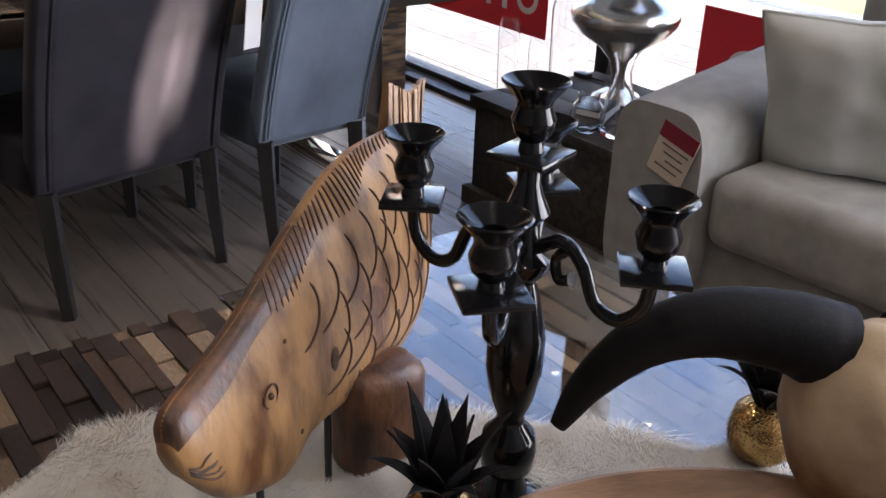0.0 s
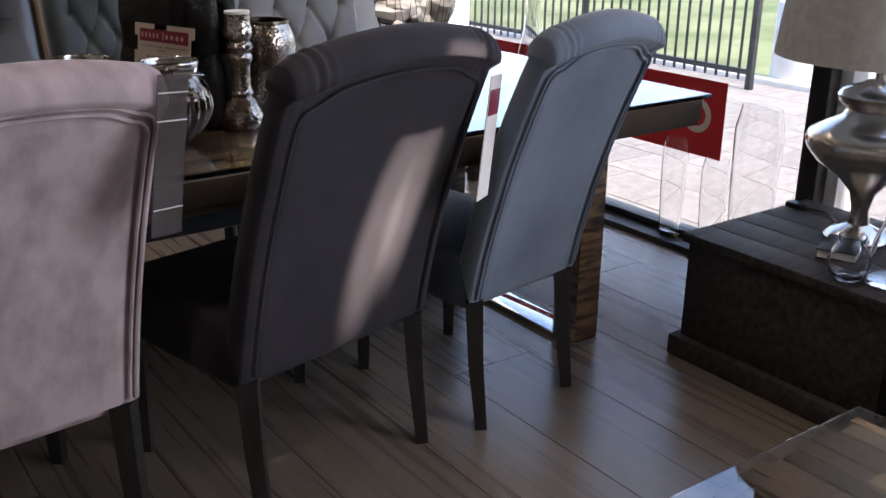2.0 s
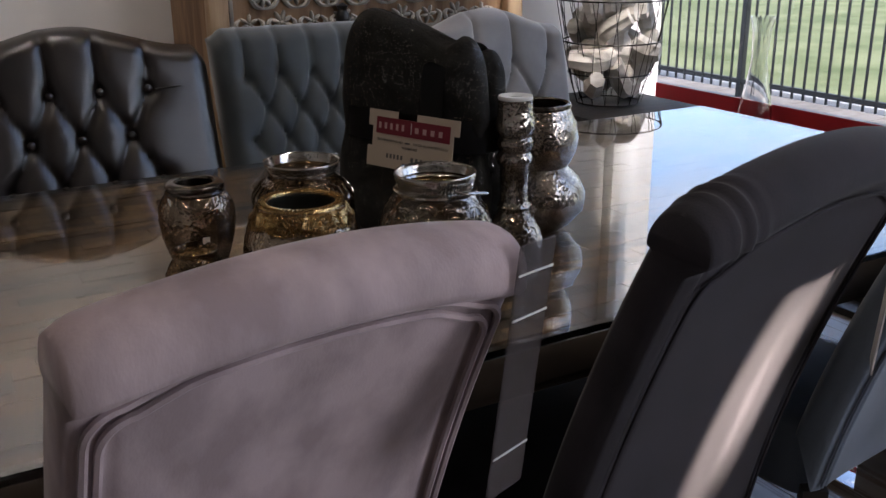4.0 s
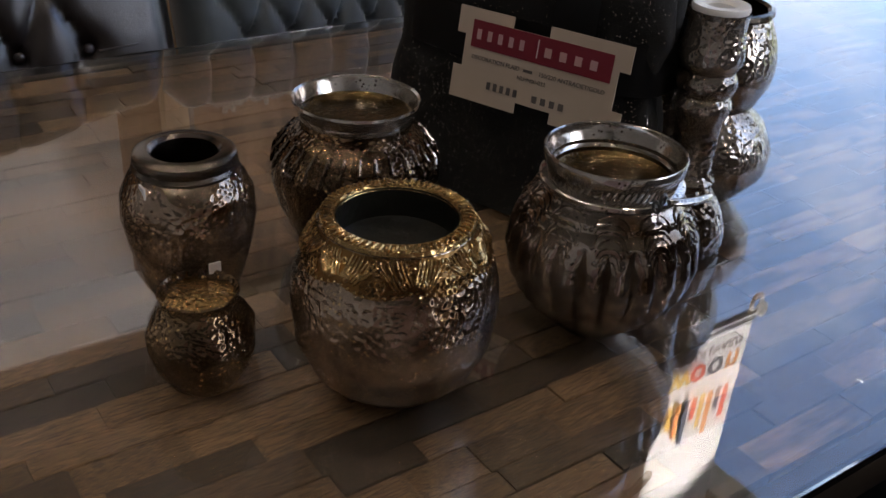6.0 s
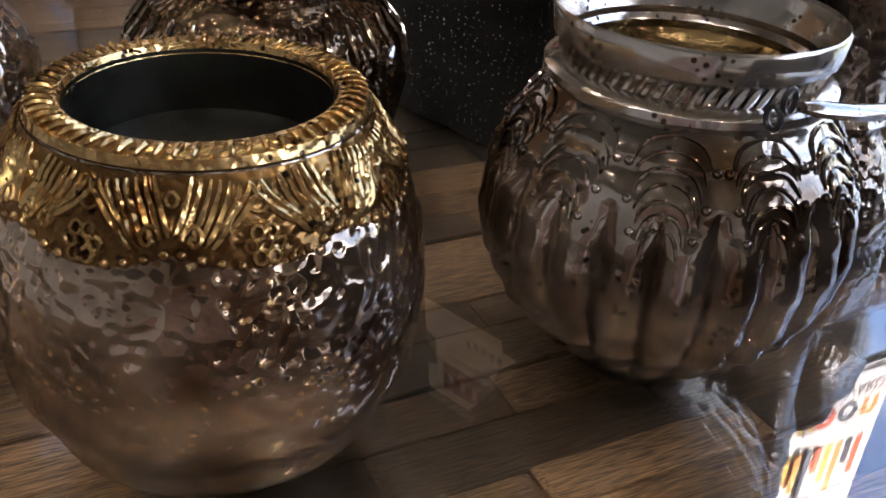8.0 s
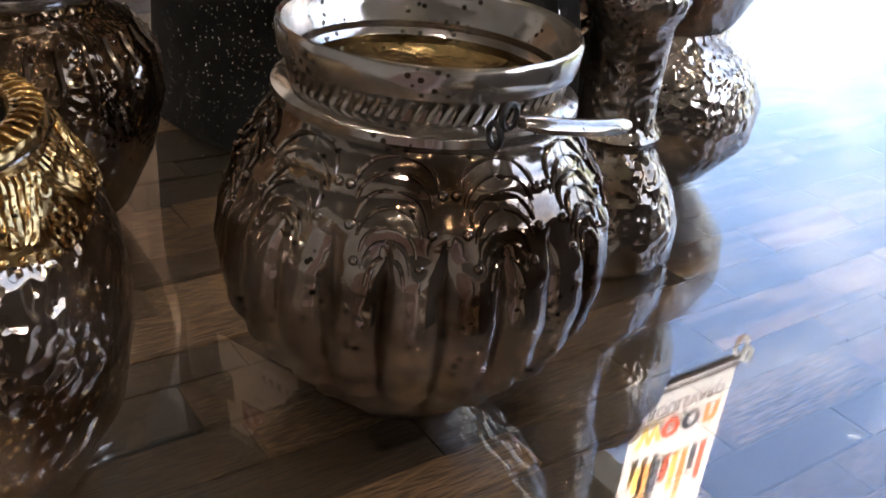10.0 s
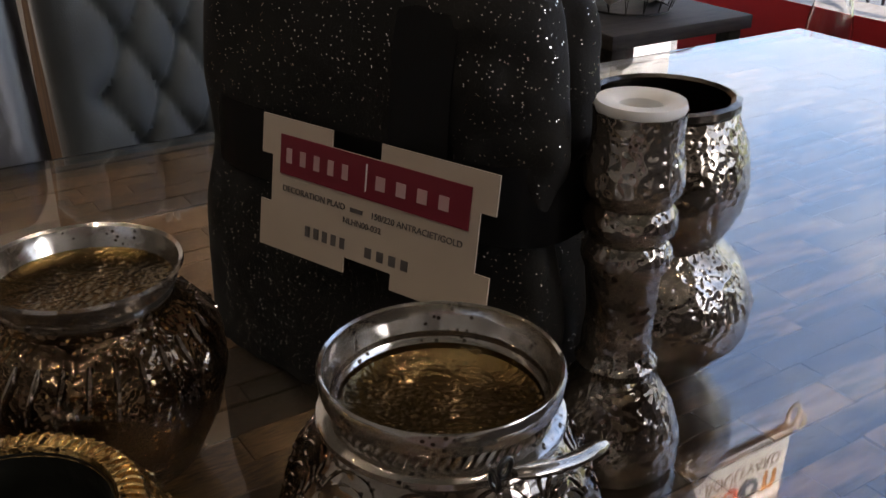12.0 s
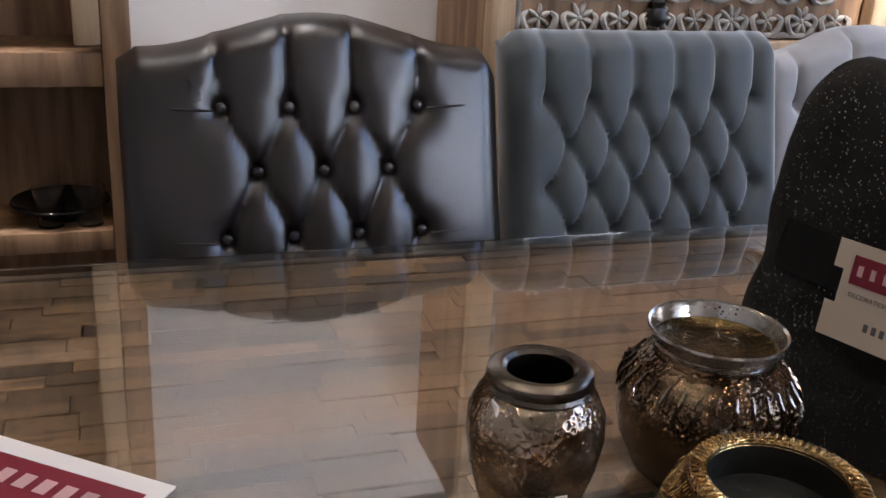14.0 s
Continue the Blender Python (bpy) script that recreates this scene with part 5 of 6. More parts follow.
def fold(x0, x1, n0, depth, seed, tall):
    """One folded layer of the throw: a soft upright bundle pinched by the straps."""
    mid, half = (x0 + x1) / 2, (x1 - x0) / 2

    def f(u, v):
        a = u * 2 * math.pi
        c, s = math.cos(a), math.sin(a)
        t = max(0.0, v - 0.74) / 0.26
        shrink = math.sqrt(max(0.0, 1 - 0.995 * t ** 2.6))
        waist = 1 - 0.075 * math.exp(-((v - 0.46) / 0.10) ** 2)
        w = half * (1.0 - 0.10 * max(0.0, v - 0.5) / 0.5 + 0.03 * math.sin(4 * v + seed)) * waist * (0.62 + 0.38 * shrink)
        px = mid - 0.012 * (1 - v) + math.copysign(abs(c) ** 0.7, c) * w
        valley = math.exp(-((px - 0.030) / 0.032) ** 2)
        slope = max(0.0, min(1.0, (px + 0.13) / 0.14))
        high = tall - 0.030 * slope * slope * (3 - 2 * slope) + 0.012 * max(0.0, min(1.0, (px - 0.05) / 0.05)) - 0.022 * valley
        d = depth * waist * (0.12 + 0.88 * shrink) * (1 - 0.30 * valley * max(0.0, v - 0.35))
        pn = n0 + math.copysign(abs(s) ** 0.75, s) * d
        soft = 0.006 * noise.noise(Vector((px * 14, seed * 3.0 + s, v * 5))) + 0.0035 * noise.noise(Vector((px * 40, seed + s * 2, v * 16)))
        return PC + PD * (px + soft) + PN * (pn + soft) + Vector((0, 0, Z + v * high))
    bm = bmesh.new()
    rows = surface(bm, f, 120, 80, True)
    bm.faces.new(rows[0])
    bm.faces.new(rows[-1])
    return bm


part("fold", fold(-0.205, 0.126, -0.036, 0.036, 1.0, 0.388), PLAID, throw, angle=80)
part("fold", fold(-0.198, 0.108, -0.108, 0.038, 2.3, 0.366), PLAID, throw, angle=80)
bm = bmesh.new()
band = []
for k in range(41):
    a = k / 40 * 2 * math.pi
    c, s = math.cos(a), math.sin(a)
    band.append(PC + PD * (math.copysign(abs(c) ** 0.5, c) * 0.158 - 0.040) + PN * (math.copysign(abs(s) ** 0.55, s) * 0.0755 - 0.0725))
ring0 = [bm.verts.new(p + Vector((0, 0, Z + 0.168))) for p in band[:-1]]
ring1 = [bm.verts.new(p + Vector((0, 0, Z + 0.222))) for p in band[:-1]]
for i in range(40):
    bm.faces.new((ring0[i], ring0[(i + 1) % 40], ring1[(i + 1) % 40], ring1[i]))
bmesh.ops.solidify(bm, geom=bm.faces[:], thickness=0.002)
part("strap", bm, BLACKTAPE, throw, "black satin strap")
bm = bmesh.new()
over = spline([(0.004, 0.20), (-0.001, 0.27), (-0.012, 0.312), (-0.040, 0.336), (-0.072, 0.338), (-0.104, 0.334), (-0.132, 0.31), (-0.147, 0.27), (-0.150, 0.20)], 6)
lo_edge = [bm.verts.new(PC + PD * 0.006 + PN * p.x + Vector((0, 0, Z + p.y))) for p in over]
hi_edge = [bm.verts.new(PC + PD * 0.054 + PN * p.x + Vector((0, 0, Z + p.y))) for p in over]
for i in range(len(over) - 1):
    bm.faces.new((lo_edge[i], lo_edge[i + 1], hi_edge[i + 1], hi_edge[i]))
bmesh.ops.solidify(bm, geom=bm.faces[:], thickness=0.002)
part("strap", bm, BLACKTAPE, throw, "black satin strap over the top")

# ticket: notched card in front of the strap, tilted a little
CX, CY = Vector((0.346, -0.938, 0.0)).normalized(), Vector((0.13, 0.048, 0.99)).normalized()
CN = CX.cross(CY).normalized()
CO = Vector((0.9040, 3.0124, 0.961)) + CN * 0.004
CM = Matrix(((CX.x, CY.x, CN.x, CO.x), (CX.y, CY.y, CN.y, CO.y), (CX.z, CY.z, CN.z, CO.z), (0, 0, 0, 1))) @ Matrix.Scale(1.03, 4)
ticket = thing("price_card", "notched beige product card with a dark red band on the throw", "card", CM)
bm = bmesh.new()
NOTCH = [(-0.098, 0.045), (-0.035, 0.045), (-0.035, 0.034), (0.006, 0.034), (0.006, 0.045), (0.094, 0.045), (0.094, 0.02), (0.083, 0.02), (0.083, -0.018), (0.094, -0.018), (0.094, -0.048), (0.02, -0.048),
         (0.02, -0.037), (-0.02, -0.037), (-0.02, -0.048), (-0.098, -0.048), (-0.098, -0.015), (-0.088, -0.015), (-0.088, 0.018), (-0.098, 0.018)]
f = bm.faces.new([bm.verts.new((x, y, 0)) for x, y in NOTCH])
ext = bmesh.ops.extrude_face_region(bm, geom=[f])
bmesh.ops.translate(bm, verts=[v for v in ext["geom"] if isinstance(v, bmesh.types.BMVert)], vec=(0, 0, 0.0012))
part("sheet", bm, PAPER, ticket, smooth=False)
part("red_band", one_box(-0.080, 0.007, 0.0013, 0.076, 0.034, 0.0022), CARDRED, ticket, smooth=False)


def bars(parent, x0, x1, z, h, n, material, depth0, depth1, gap=0.32):
    step = (x1 - x0) / n
    for k in range(n):
        part("letter_bar", one_box(x0 + k * step, z - h / 2, depth0, x0 + (k + 1 - gap) * step, z + h / 2, depth1), material, parent, smooth=False)


bars(ticket, -0.074, -0.012, 0.0205, 0.010, 5, CARDPINK, 0.0023, 0.0027, 0.6)
part("divider", one_box(-0.0045, 0.012, 0.0023, -0.0035, 0.03, 0.0027), SIGNWHITE, ticket, smooth=False)
bars(ticket, 0.004, 0.070, 0.0195, 0.009, 4, CARDPINK, 0.0023, 0.0027, 0.55)
bm = text_mesh("DECORATION PLAID", 0.0060, 0.0002)
bmesh.ops.translate(bm, verts=bm.verts, vec=(-0.049, -0.003, 0.0016))
part("print", bm, INK, ticket, smooth=False)
bm = text_mesh("150/220 ANTRACIET/GOLD", 0.0060, 0.0002)
bmesh.ops.translate(bm, verts=bm.verts, vec=(0.037, -0.003, 0.0016))
part("print", bm, INK, ticket, smooth=False)
part("print_bar", one_box(-0.0165, -0.0046, 0.0013, -0.006, -0.0018, 0.0017), INK, ticket, smooth=False)
bm = text_mesh("NLHN00-032", 0.0058, 0.0002)
bmesh.ops.translate(bm, verts=bm.verts, vec=(-0.006, -0.0115, 0.0016))
part("print", bm, INK, ticket, smooth=False)
bars(ticket, -0.055, -0.016, -0.028, 0.0075, 5, INK, 0.0013, 0.0017, 0.45)
bars(ticket, -0.002, 0.038, -0.0285, 0.007, 4, INK, 0.0013, 0.0017, 0.45)

leaflet = thing("leaflet", "white leaflet with a dark red band lying on the glass", "leaflet", pose(0.088, 3.12, TZ + 0.0008, 0, 0, -38))
part("sheet", one_box(-0.10, -0.14, 0, 0.10, 0.14, 0.0022), WHITEPAPER, leaflet, smooth=False)
part("red_band", one_box(-0.085, 0.062, 0.0023, 0.085, 0.118, 0.0028), CARDRED, leaflet, smooth=False)
bars(leaflet, -0.075, 0.06, 0.09, 0.02, 6, CARDPINK, 0.0029, 0.0033, 0.42)

# hanging swing ticket on the mauve and the plum chairs
for nm, lab, cx, cy, cz, rz, w, hh, mt in (("mauve", "grey swing ticket hanging from the mauve chair", 0.648, 2.330, 0.89, 25, 0.066, 0.265, GREYTICKET),
                                           ("plum", "white swing ticket hanging from the plum chair", 1.40, 2.455, 0.797, 37, 0.09, 0.27, WHITEPAPER)):
    tk = thing("swing_ticket", lab, "ticket", pose(cx, cy, cz, 4, 6, rz))
    part("sheet", one_box(-w / 2, -0.0012, -hh / 2, w / 2, 0.0012, hh / 2), mt, tk, smooth=False)
    if nm == "plum":
        part("red_band", one_box(-w / 2 + 0.004, -0.0025, hh / 2 - 0.085, w / 2 - 0.004, -0.0014, hh / 2 - 0.03), CARDRED, tk, smooth=False)
    else:
        for z in (-hh / 2 + 0.045, hh / 2 - 0.03, hh / 2 - 0.075):
            part("fold_line", one_box(-w / 2, -0.0022, z, w / 2, -0.0013, z + 0.002), SHADE, tk, smooth=False)

# ---- cabinets at the back wall ----
lcab = thing("oak_cabinet", "open warm oak cabinet with shelves of tableware", "cabinet")
LX0, LX1, LY = -0.85, 0.245, 4.58
for x in (LX0, LX1 - 0.06):
    part("post", one_box(x, LY, 0, x + 0.06, 5.03, 2.0, bevel=0.006), CABWOOD, lcab)
for z, hh in ((0.06, 0.07), (0.475, 0.05), (0.85, 0.075), (1.30, 0.05), (1.93, 0.07)):
    part("shelf", one_box(LX0 + 0.061, LY + 0.012, z, LX1 - 0.061, 4.818, z + hh, bevel=0.005), CABWOOD, lcab)
part("back_panel", one_box(LX0 + 0.06, 4.82, 0.1, LX1 - 0.06, 4.845, 1.95), CABWOOD, lcab, smooth=False)
part("door_frame", one_box(LX1 - 0.115, LY - 0.002, 0.94, LX1 - 0.0605, LY + 0.03, 1.92, bevel=0.006), CABLIGHT, lcab)
plate = thing("glass_dish", "shallow dark glass dish on the oak shelf", "dish", pose(0.07, 4.70, 0.526))
part("body", lathe(bmesh.new(), [(0, 0), (0.05, 0), (0.055, 0.01), (0.10, 0.035), (0.11, 0.04), (0.107, 0.044), (0.05, 0.018), (0, 0.014)], 40), BLACKGLOSS, plate)
for k in range(2):
    tumbler = thing("tumbler", "clear glass tumbler on the oak shelf", "glass", pose(0.05 + 0.085 * k, 4.64, 0.526), "tumblers on the shelf")
    part("body", lathe(bmesh.new(), [(0, 0), (0.028, 0), (0.036, 0.09), (0.034, 0.09), (0.026, 0.006), (0, 0.006)], 28), CLEAR, tumbler)

rcab = thing("carved_cabinet", "oak cabinet with a grey-washed floral carved panel", "cabinet")
RX0, RX1, RY = 1.04, 2.22, 4.60
part("body", one_box(RX0 + 0.02, RY + 0.05, 0, RX1 - 0.02, 5.03, 1.95, bevel=0.006), CABWOOD, rcab)
for x in (RX0, RX1 - 0.085):
    part("post", one_box(x + 0.02, RY, 0, x + 0.085, RY + 0.049, 1.95, bevel=0.008), CABLIGHT, rcab)
part("rail", one_box(RX0 + 0.086, RY + 0.004, 0.885, RX1 - 0.086, RY + 0.049, 0.955, bevel=0.008), CABLIGHT, rcab)
part("rail", one_box(RX0 + 0.086, RY + 0.004, 1.85, RX1 - 0.086, RY + 0.049, 1.95, bevel=0.008), CABLIGHT, rcab)
pan = part("carved_panel", one_box(RX0 + 0.09, RY + 0.035, 0.96, RX1 - 0.09, RY + 0.049, 1.845), CABWOOD, rcab, "dark ground of the carving", smooth=False)
rg = random.Random(11)


def carve(cx, cz, petals, r, turn=0.0):
    bm = bmesh.new()
    for k in range(petals):
        a = 2 * math.pi * k / petals + turn
        petal = bmesh.ops.create_uvsphere(bm, u_segments=10, v_segments=6, radius=1.0)["verts"]
        for v in petal:
            q = Vector((v.co.x * r * 0.5, v.co.z * 0.012, v.co.y * r * 0.2))
            x, z = q.x + r * 0.55, q.z
            v.co = Vector((cx + x * math.cos(a) - z * math.sin(a), RY + 0.032 + q.y, cz + x * math.sin(a) + z * math.cos(a)))
    bmesh.ops.create_uvsphere(bm, u_segments=10, v_segments=6, radius=r * 0.22, matrix=Matrix.Translation((cx, RY + 0.03, cz)))
    part("blossom", bm, CARVED, pan)


for k in range(9):
    for r in range(4):
        x, z = RX0 + 0.155 + k * 0.108 + (0.054 if r % 2 else 0), 1.005 + r * 0.085
        if x < RX1 - 0.14:
            carve(x, z, 8 if (k + r) % 2 else 6, 0.040 if (k + r) % 2 else 0.032, rg.random())
        for sgn in (-1, 1):
            pts = spline([(x, RY + 0.03, z - 0.04), (x + sgn * 0.03, RY + 0.026, z - 0.03), (x + sgn * 0.045, RY + 0.027, z), (x + sgn * 0.03, RY + 0.03, z + 0.015)], 5)
            if RX0 + 0.12 < x < RX1 - 0.16:
                part("stem_relief", tube(bmesh.new(), pts, [0.004 + 0.005 * math.sin(math.pi * q / 15) for q in range(16)], 6), CARVED, pan)
part("panel_border", one_box(RX0 + 0.09, RY + 0.018, 0.9755, RX0 + 0.104, RY + 0.034, 1.845, bevel=0.004), CARVED, pan)
part("knob", lathe(bmesh.new(), [(0, 0.985), (0.018, 0.99), (0.024, 1.005), (0.022, 1.025), (0.014, 1.035), (0.02, 1.05), (0, 1.06)], 20, (RX0 + RX1) / 2 - 0.12, RY + 0.012), BLACKTAPE, pan, "dark iron knob")
part("panel_border", one_box(RX0 + 0.09, RY + 0.022, 0.96, RX1 - 0.09, RY + 0.034, 0.975, bevel=0.004), CARVED, pan)

# dark side table, wire basket with driftwood
side = thing("side_table", "dark square side table by the window", "side table")
part("top", one_box(2.38, 4.38, 0.58, 2.92, 4.90, 0.62, bevel=0.004), CHESTWOOD, side)
for x in (2.40, 2.85):
    for y in (4.40, 4.83):
        part("leg", one_box(x, y, 0, x + 0.05, y + 0.05, 0.58, bevel=0.004), CHESTWOOD, side)
basket = thing("wire_basket", "dark wire basket filled with bleached driftwood", "basket", pose(2.66, 4.63, 0.621) @ Matrix.Diagonal((1.05, 1.05, 1.22, 1.0)))
for z, r in ((0.004, 0.12), (0.10, 0.155), (0.20, 0.18), (0.33, 0.205)):
    part("hoop", tube(bmesh.new(), [(r * math.cos(k / 32 * 2 * math.pi), r * math.sin(k / 32 * 2 * math.pi), z) for k in range(33)], 0.0025, 5, False), WIRE, basket)
for k in range(16):
    a = 2 * math.pi * k / 16
    for s in (-1, 1):
        pts = [((0.12 + 0.085 * (j / 6) ** 0.8) * math.cos(a + s * 0.25 * j / 6), (0.12 + 0.085 * (j / 6) ** 0.8) * math.sin(a + s * 0.25 * j / 6), 0.004 + 0.326 * j / 6) for j in range(7)]
        part("wire", tube(bmesh.new(), pts, 0.0016, 4), WIRE, basket)
for k in range(34):
    a, r, z = rg.uniform(0, 6.28), 0.13 * math.sqrt(rg.random()), rg.uniform(0.06, 0.36)
    d = Vector((rg.gauss(0, 1), rg.gauss(0, 1), rg.gauss(0.4, 0.8))).normalized() * rg.uniform(0.06, 0.10)
    c = Vector((r * math.cos(a), r * math.sin(a), z))
    bend = Vector((rg.gauss(0, 0.02), rg.gauss(0, 0.02), rg.gauss(0, 0.02)))
    pts = spline([c - d, c + bend, c + d], 5)
    part("driftwood", tube(bmesh.new(), pts, [0.020 + 0.019 * math.sin(math.pi * (0.15 + 0.7 * j / 10)) for j in range(11)], 7), DRIFT, basket)
bottle = thing("glass_bottle", "clear glass bottle vase on the window ledge", "vase", pose(2.985, 4.17, 0.0225))
BOT = [(0, 0), (0.055, 0), (0.065, 0.02), (0.07, 0.5), (0.06, 0.62), (0.04, 0.72), (0.028, 0.80), (0.034, 0.9), (0.046, 0.95), (0.043, 0.95), (0.031, 0.9), (0.025, 0.8), (0.036, 0.72), (0.056, 0.62), (0.065, 0.5), (0.06, 0.025), (0, 0.012)]
part("body", lathe(bmesh.new(), BOT, 40), CLEAR, bottle)
for yy, hh, rr in ((2.93, 0.58, 0.10), (3.10, 0.36, 0.062), (3.30, 0.40, 0.06)):
    gv = thing("glass_cylinder_vase", "tall clear glass vase standing on the window ledge", "vase", pose(2.992, yy, 0.0225) @ Matrix.Diagonal((0.55, 1.0, 1.0, 1.0)), "glass vases on the ledge")
    part("body", lathe(bmesh.new(), [(0, 0), (rr * 0.75, 0), (rr * 0.8, 0.01), (rr * 0.95, hh * 0.5), (rr, hh * 0.85), (rr * 0.8, hh), (rr * 0.77, hh), (rr * 0.96, hh * 0.85), (rr * 0.9, hh * 0.5), (rr * 0.75, 0.02), (0, 0.016)], 40), CLEAR, gv)

# ---- window signs, seen from behind ----
for y0, y1, n, offs in ((3.13, 4.78, 5, 0.06), (0.75, 2.335, 4, 0.08)):
    sign = thing("window_sign", "red window sign with white letters seen from behind", "sign", pose(GLASSX - 0.004, 0, 0))
    part("sheet", one_box(-0.0012, y0, 0.355, 0.0, y1, 0.648), SIGNRED, sign, smooth=False)
    w = 0.14 if n == 5 else 0.19
    for k in range(n):
        a = y0 + offs + k * (w + 0.06) if n == 5 else y1 - offs - (k + 1) * (w + 0.045)
        lo = 0.44 if n == 5 else 0.42
        hi = 0.575 if (n == 5 or k == 3) else 0.53
        bm = bmesh.new()
        if k % 2 == 0:
            pts = [(-0.0025, a + w / 2 + w * 0.4 * math.cos(q / 20 * 2 * math.pi), (lo + hi) / 2 + (hi - lo) * 0.4 * math.sin(q / 20 * 2 * math.pi)) for q in range(21)]
            tube(bm, pts, 0.013, 6, True, 1.0)
            for v in bm.verts:
                v.co.x = -0.0016 + (v.co.x + 0.0025) * 0.06
        else:
            box(bm, -0.0026, a, lo, -0.0013, a + w * 0.22, hi)
            box(bm, -0.0026, a + w * 0.78, lo, -0.0013, a + w, hi)
            box(bm, -0.0026, a + w * 0.221, hi - 0.03, -0.0013, a + w * 0.779, hi)
        part("letter_shape", bm, SIGNWHITE, sign, smooth=False)

# ---- hanging poster, mirrored in the glass table tops ----
FLAGCLOTH = mat("white_poster_cloth", (0.72, 0.71, 0.69), (0.78, 0.77, 0.75), 0.8, scale=3, bump=0.05)
INKS = [plain("poster_ink", c, 0.6) for c in ((0.75, 0.5, 0.1), (0.7, 0.12, 0.06), (0.06, 0.08, 0.12), (0.75, 0.3, 0.08))]


def hanging_poster(m, x0, x1, z0, high, cord):
    fl = thing("hanging_poster", "white hanging poster with coloured lettering and a bottom bar", "poster", m)
    wide = x1 - x0
    bm = bmesh.new()
    sway = lambda x, z: 0.02 * math.sin((x - x0) * 5 + z)
    a = surface(bm, lambda u, v: (x0 + wide * u, sway(x0 + wide * u, z0 + high * v), z0 + high * v), 24, 24)
    b = surface(bm, lambda u, v: (x0 + wide * u, sway(x0 + wide * u, z0 + high * v) + 0.004, z0 + high * v), 24, 24)
    for p, q in ((a[0], b[0]), (a[-1], b[-1]), ([r[0] for r in a], [r[0] for r in b]), ([r[-1] for r in a], [r[-1] for r in b])):
        for i in range(len(p) - 1):
            bm.faces.new((p[i], p[i + 1], q[i + 1], q[i]))
    cloth = part("cloth", bm, FLAGCLOTH, fl)
    part("bottom_bar", one_box(x0, -0.03, z0 - 0.13, x1, 0.03, z0 - 0.012, bevel=0.01), BLACKFRAME, fl, "dark weighted bottom bar")
    part("bar_edge", one_box(x0, -0.036, z0 - 0.10, x1, -0.0305, z0 - 0.075), WHITEFRAME, fl)
    part("top_bar", one_box(x0, -0.02, z0 + high, x1, 0.02, z0 + high + 0.04, bevel=0.005), WHITEFRAME, fl)
    for x in (x0 + 0.1, x1 - 0.1):
        part("cord", tube(bmesh.new(), [(x, 0, z0 + high + 0.04), (x, 0, cord)], 0.005, 5), WIRE, fl)
    far, out = x1, 1
    for q in ((0.0, -0.21, 0.10), (0.13 * out, -0.08, 0.07)):
        part("rope_loop", tube(bmesh.new(), [(far + q[0] + q[2] * 0.8 * math.cos(k / 20 * 2 * math.pi), 0, z0 + q[1] + q[2] * math.sin(k / 20 * 2 * math.pi)) for k in range(21)], 0.022, 6, False), WHITEFRAME, fl, "pale rope loop")
    for k, ch in enumerate("woon"):
        bm = text_mesh(ch, 0.43, 0.002, 0.008)
        for v in bm.verts:
            v.co = Vector((x0 + wide * (0.17 + 0.215 * k) + v.co.x, -0.026 + v.co.z, z0 + 0.44 + v.co.y))
        part("letter", bm, INKS[k], cloth, smooth=False)
    bm = text_mesh("BOULEVARD", 0.17, 0.002)
    for v in bm.verts:
        v.co = Vector((x0 + wide * 0.5 + v.co.x, -0.026 + v.co.z, z0 + 0.17 + v.co.y))
    part("letter_row", bm, INK, cloth, smooth=False)
    for k in range(8):
        part("colour_bar", one_box(x0 + wide * (0.1 + 0.1 * k), -0.027, z0 + 0.75, x0 + wide * (0.16 + 0.1 * k), -0.024, z0 + 1.05 + 0.15 * ((k * 7) % 3)), INKS[(k * 3) % 4], cloth, smooth=False)


hanging_poster(Matrix.Translation((2.247, 3.80, 1.935)) @ Matrix.Scale(0.3, 4), 0.0, 1.22, 0.0, 2.6, (TOP - 1.935) / 0.3)

# ---- ceiling spots ----
# the last three stand out of view, added to brighten the chair backs
for x, y in ((-0.3, 1.9), (1.3, 2.3), (0.3, 3.4), (1.5, 3.5), (0.9, 0.3), (-0.9, 2.8), (1.9, 1.17), (0.55, 4.35), (1.6, 4.3), (-0.4, 4.3), (0.1, -0.9), (1.5, -0.7), (-0.9, 0.6)):
    sp = thing("ceiling_spot", "small round warm ceiling spot", "ceiling light", pose(x, y, TOP), "ceiling spots")
    part("housing", lathe(bmesh.new(), [(0.032, 0), (0.05, 0), (0.05, -0.012), (0.036, -0.10), (0.032, -0.10), (0.032, 0)], 28), BLACKTAPE, sp)
    part("bulb", lathe(bmesh.new(), [(0, -0.085), (0.03, -0.085), (0.03, -0.08), (0, -0.08)], 20), LAMPGLOW, sp, "glowing bulb")
    li = new("spot_light", bpy.data.lights.new("spot_light", "SPOT"))
    li.data.energy, li.data.color, li.data.spot_size, li.data.spot_blend, li.data.shadow_soft_size = 16.0 if y > 4 else (2.0 if y > 2 else 5.0), (1.0, 0.95, 0.89), radians(66 if y > 4 else 90), 0.6, 0.05
    li.matrix_world = look((x, y, TOP - 0.11), (x, y + (0.68 if y > 4 else 0.01), 1.3))

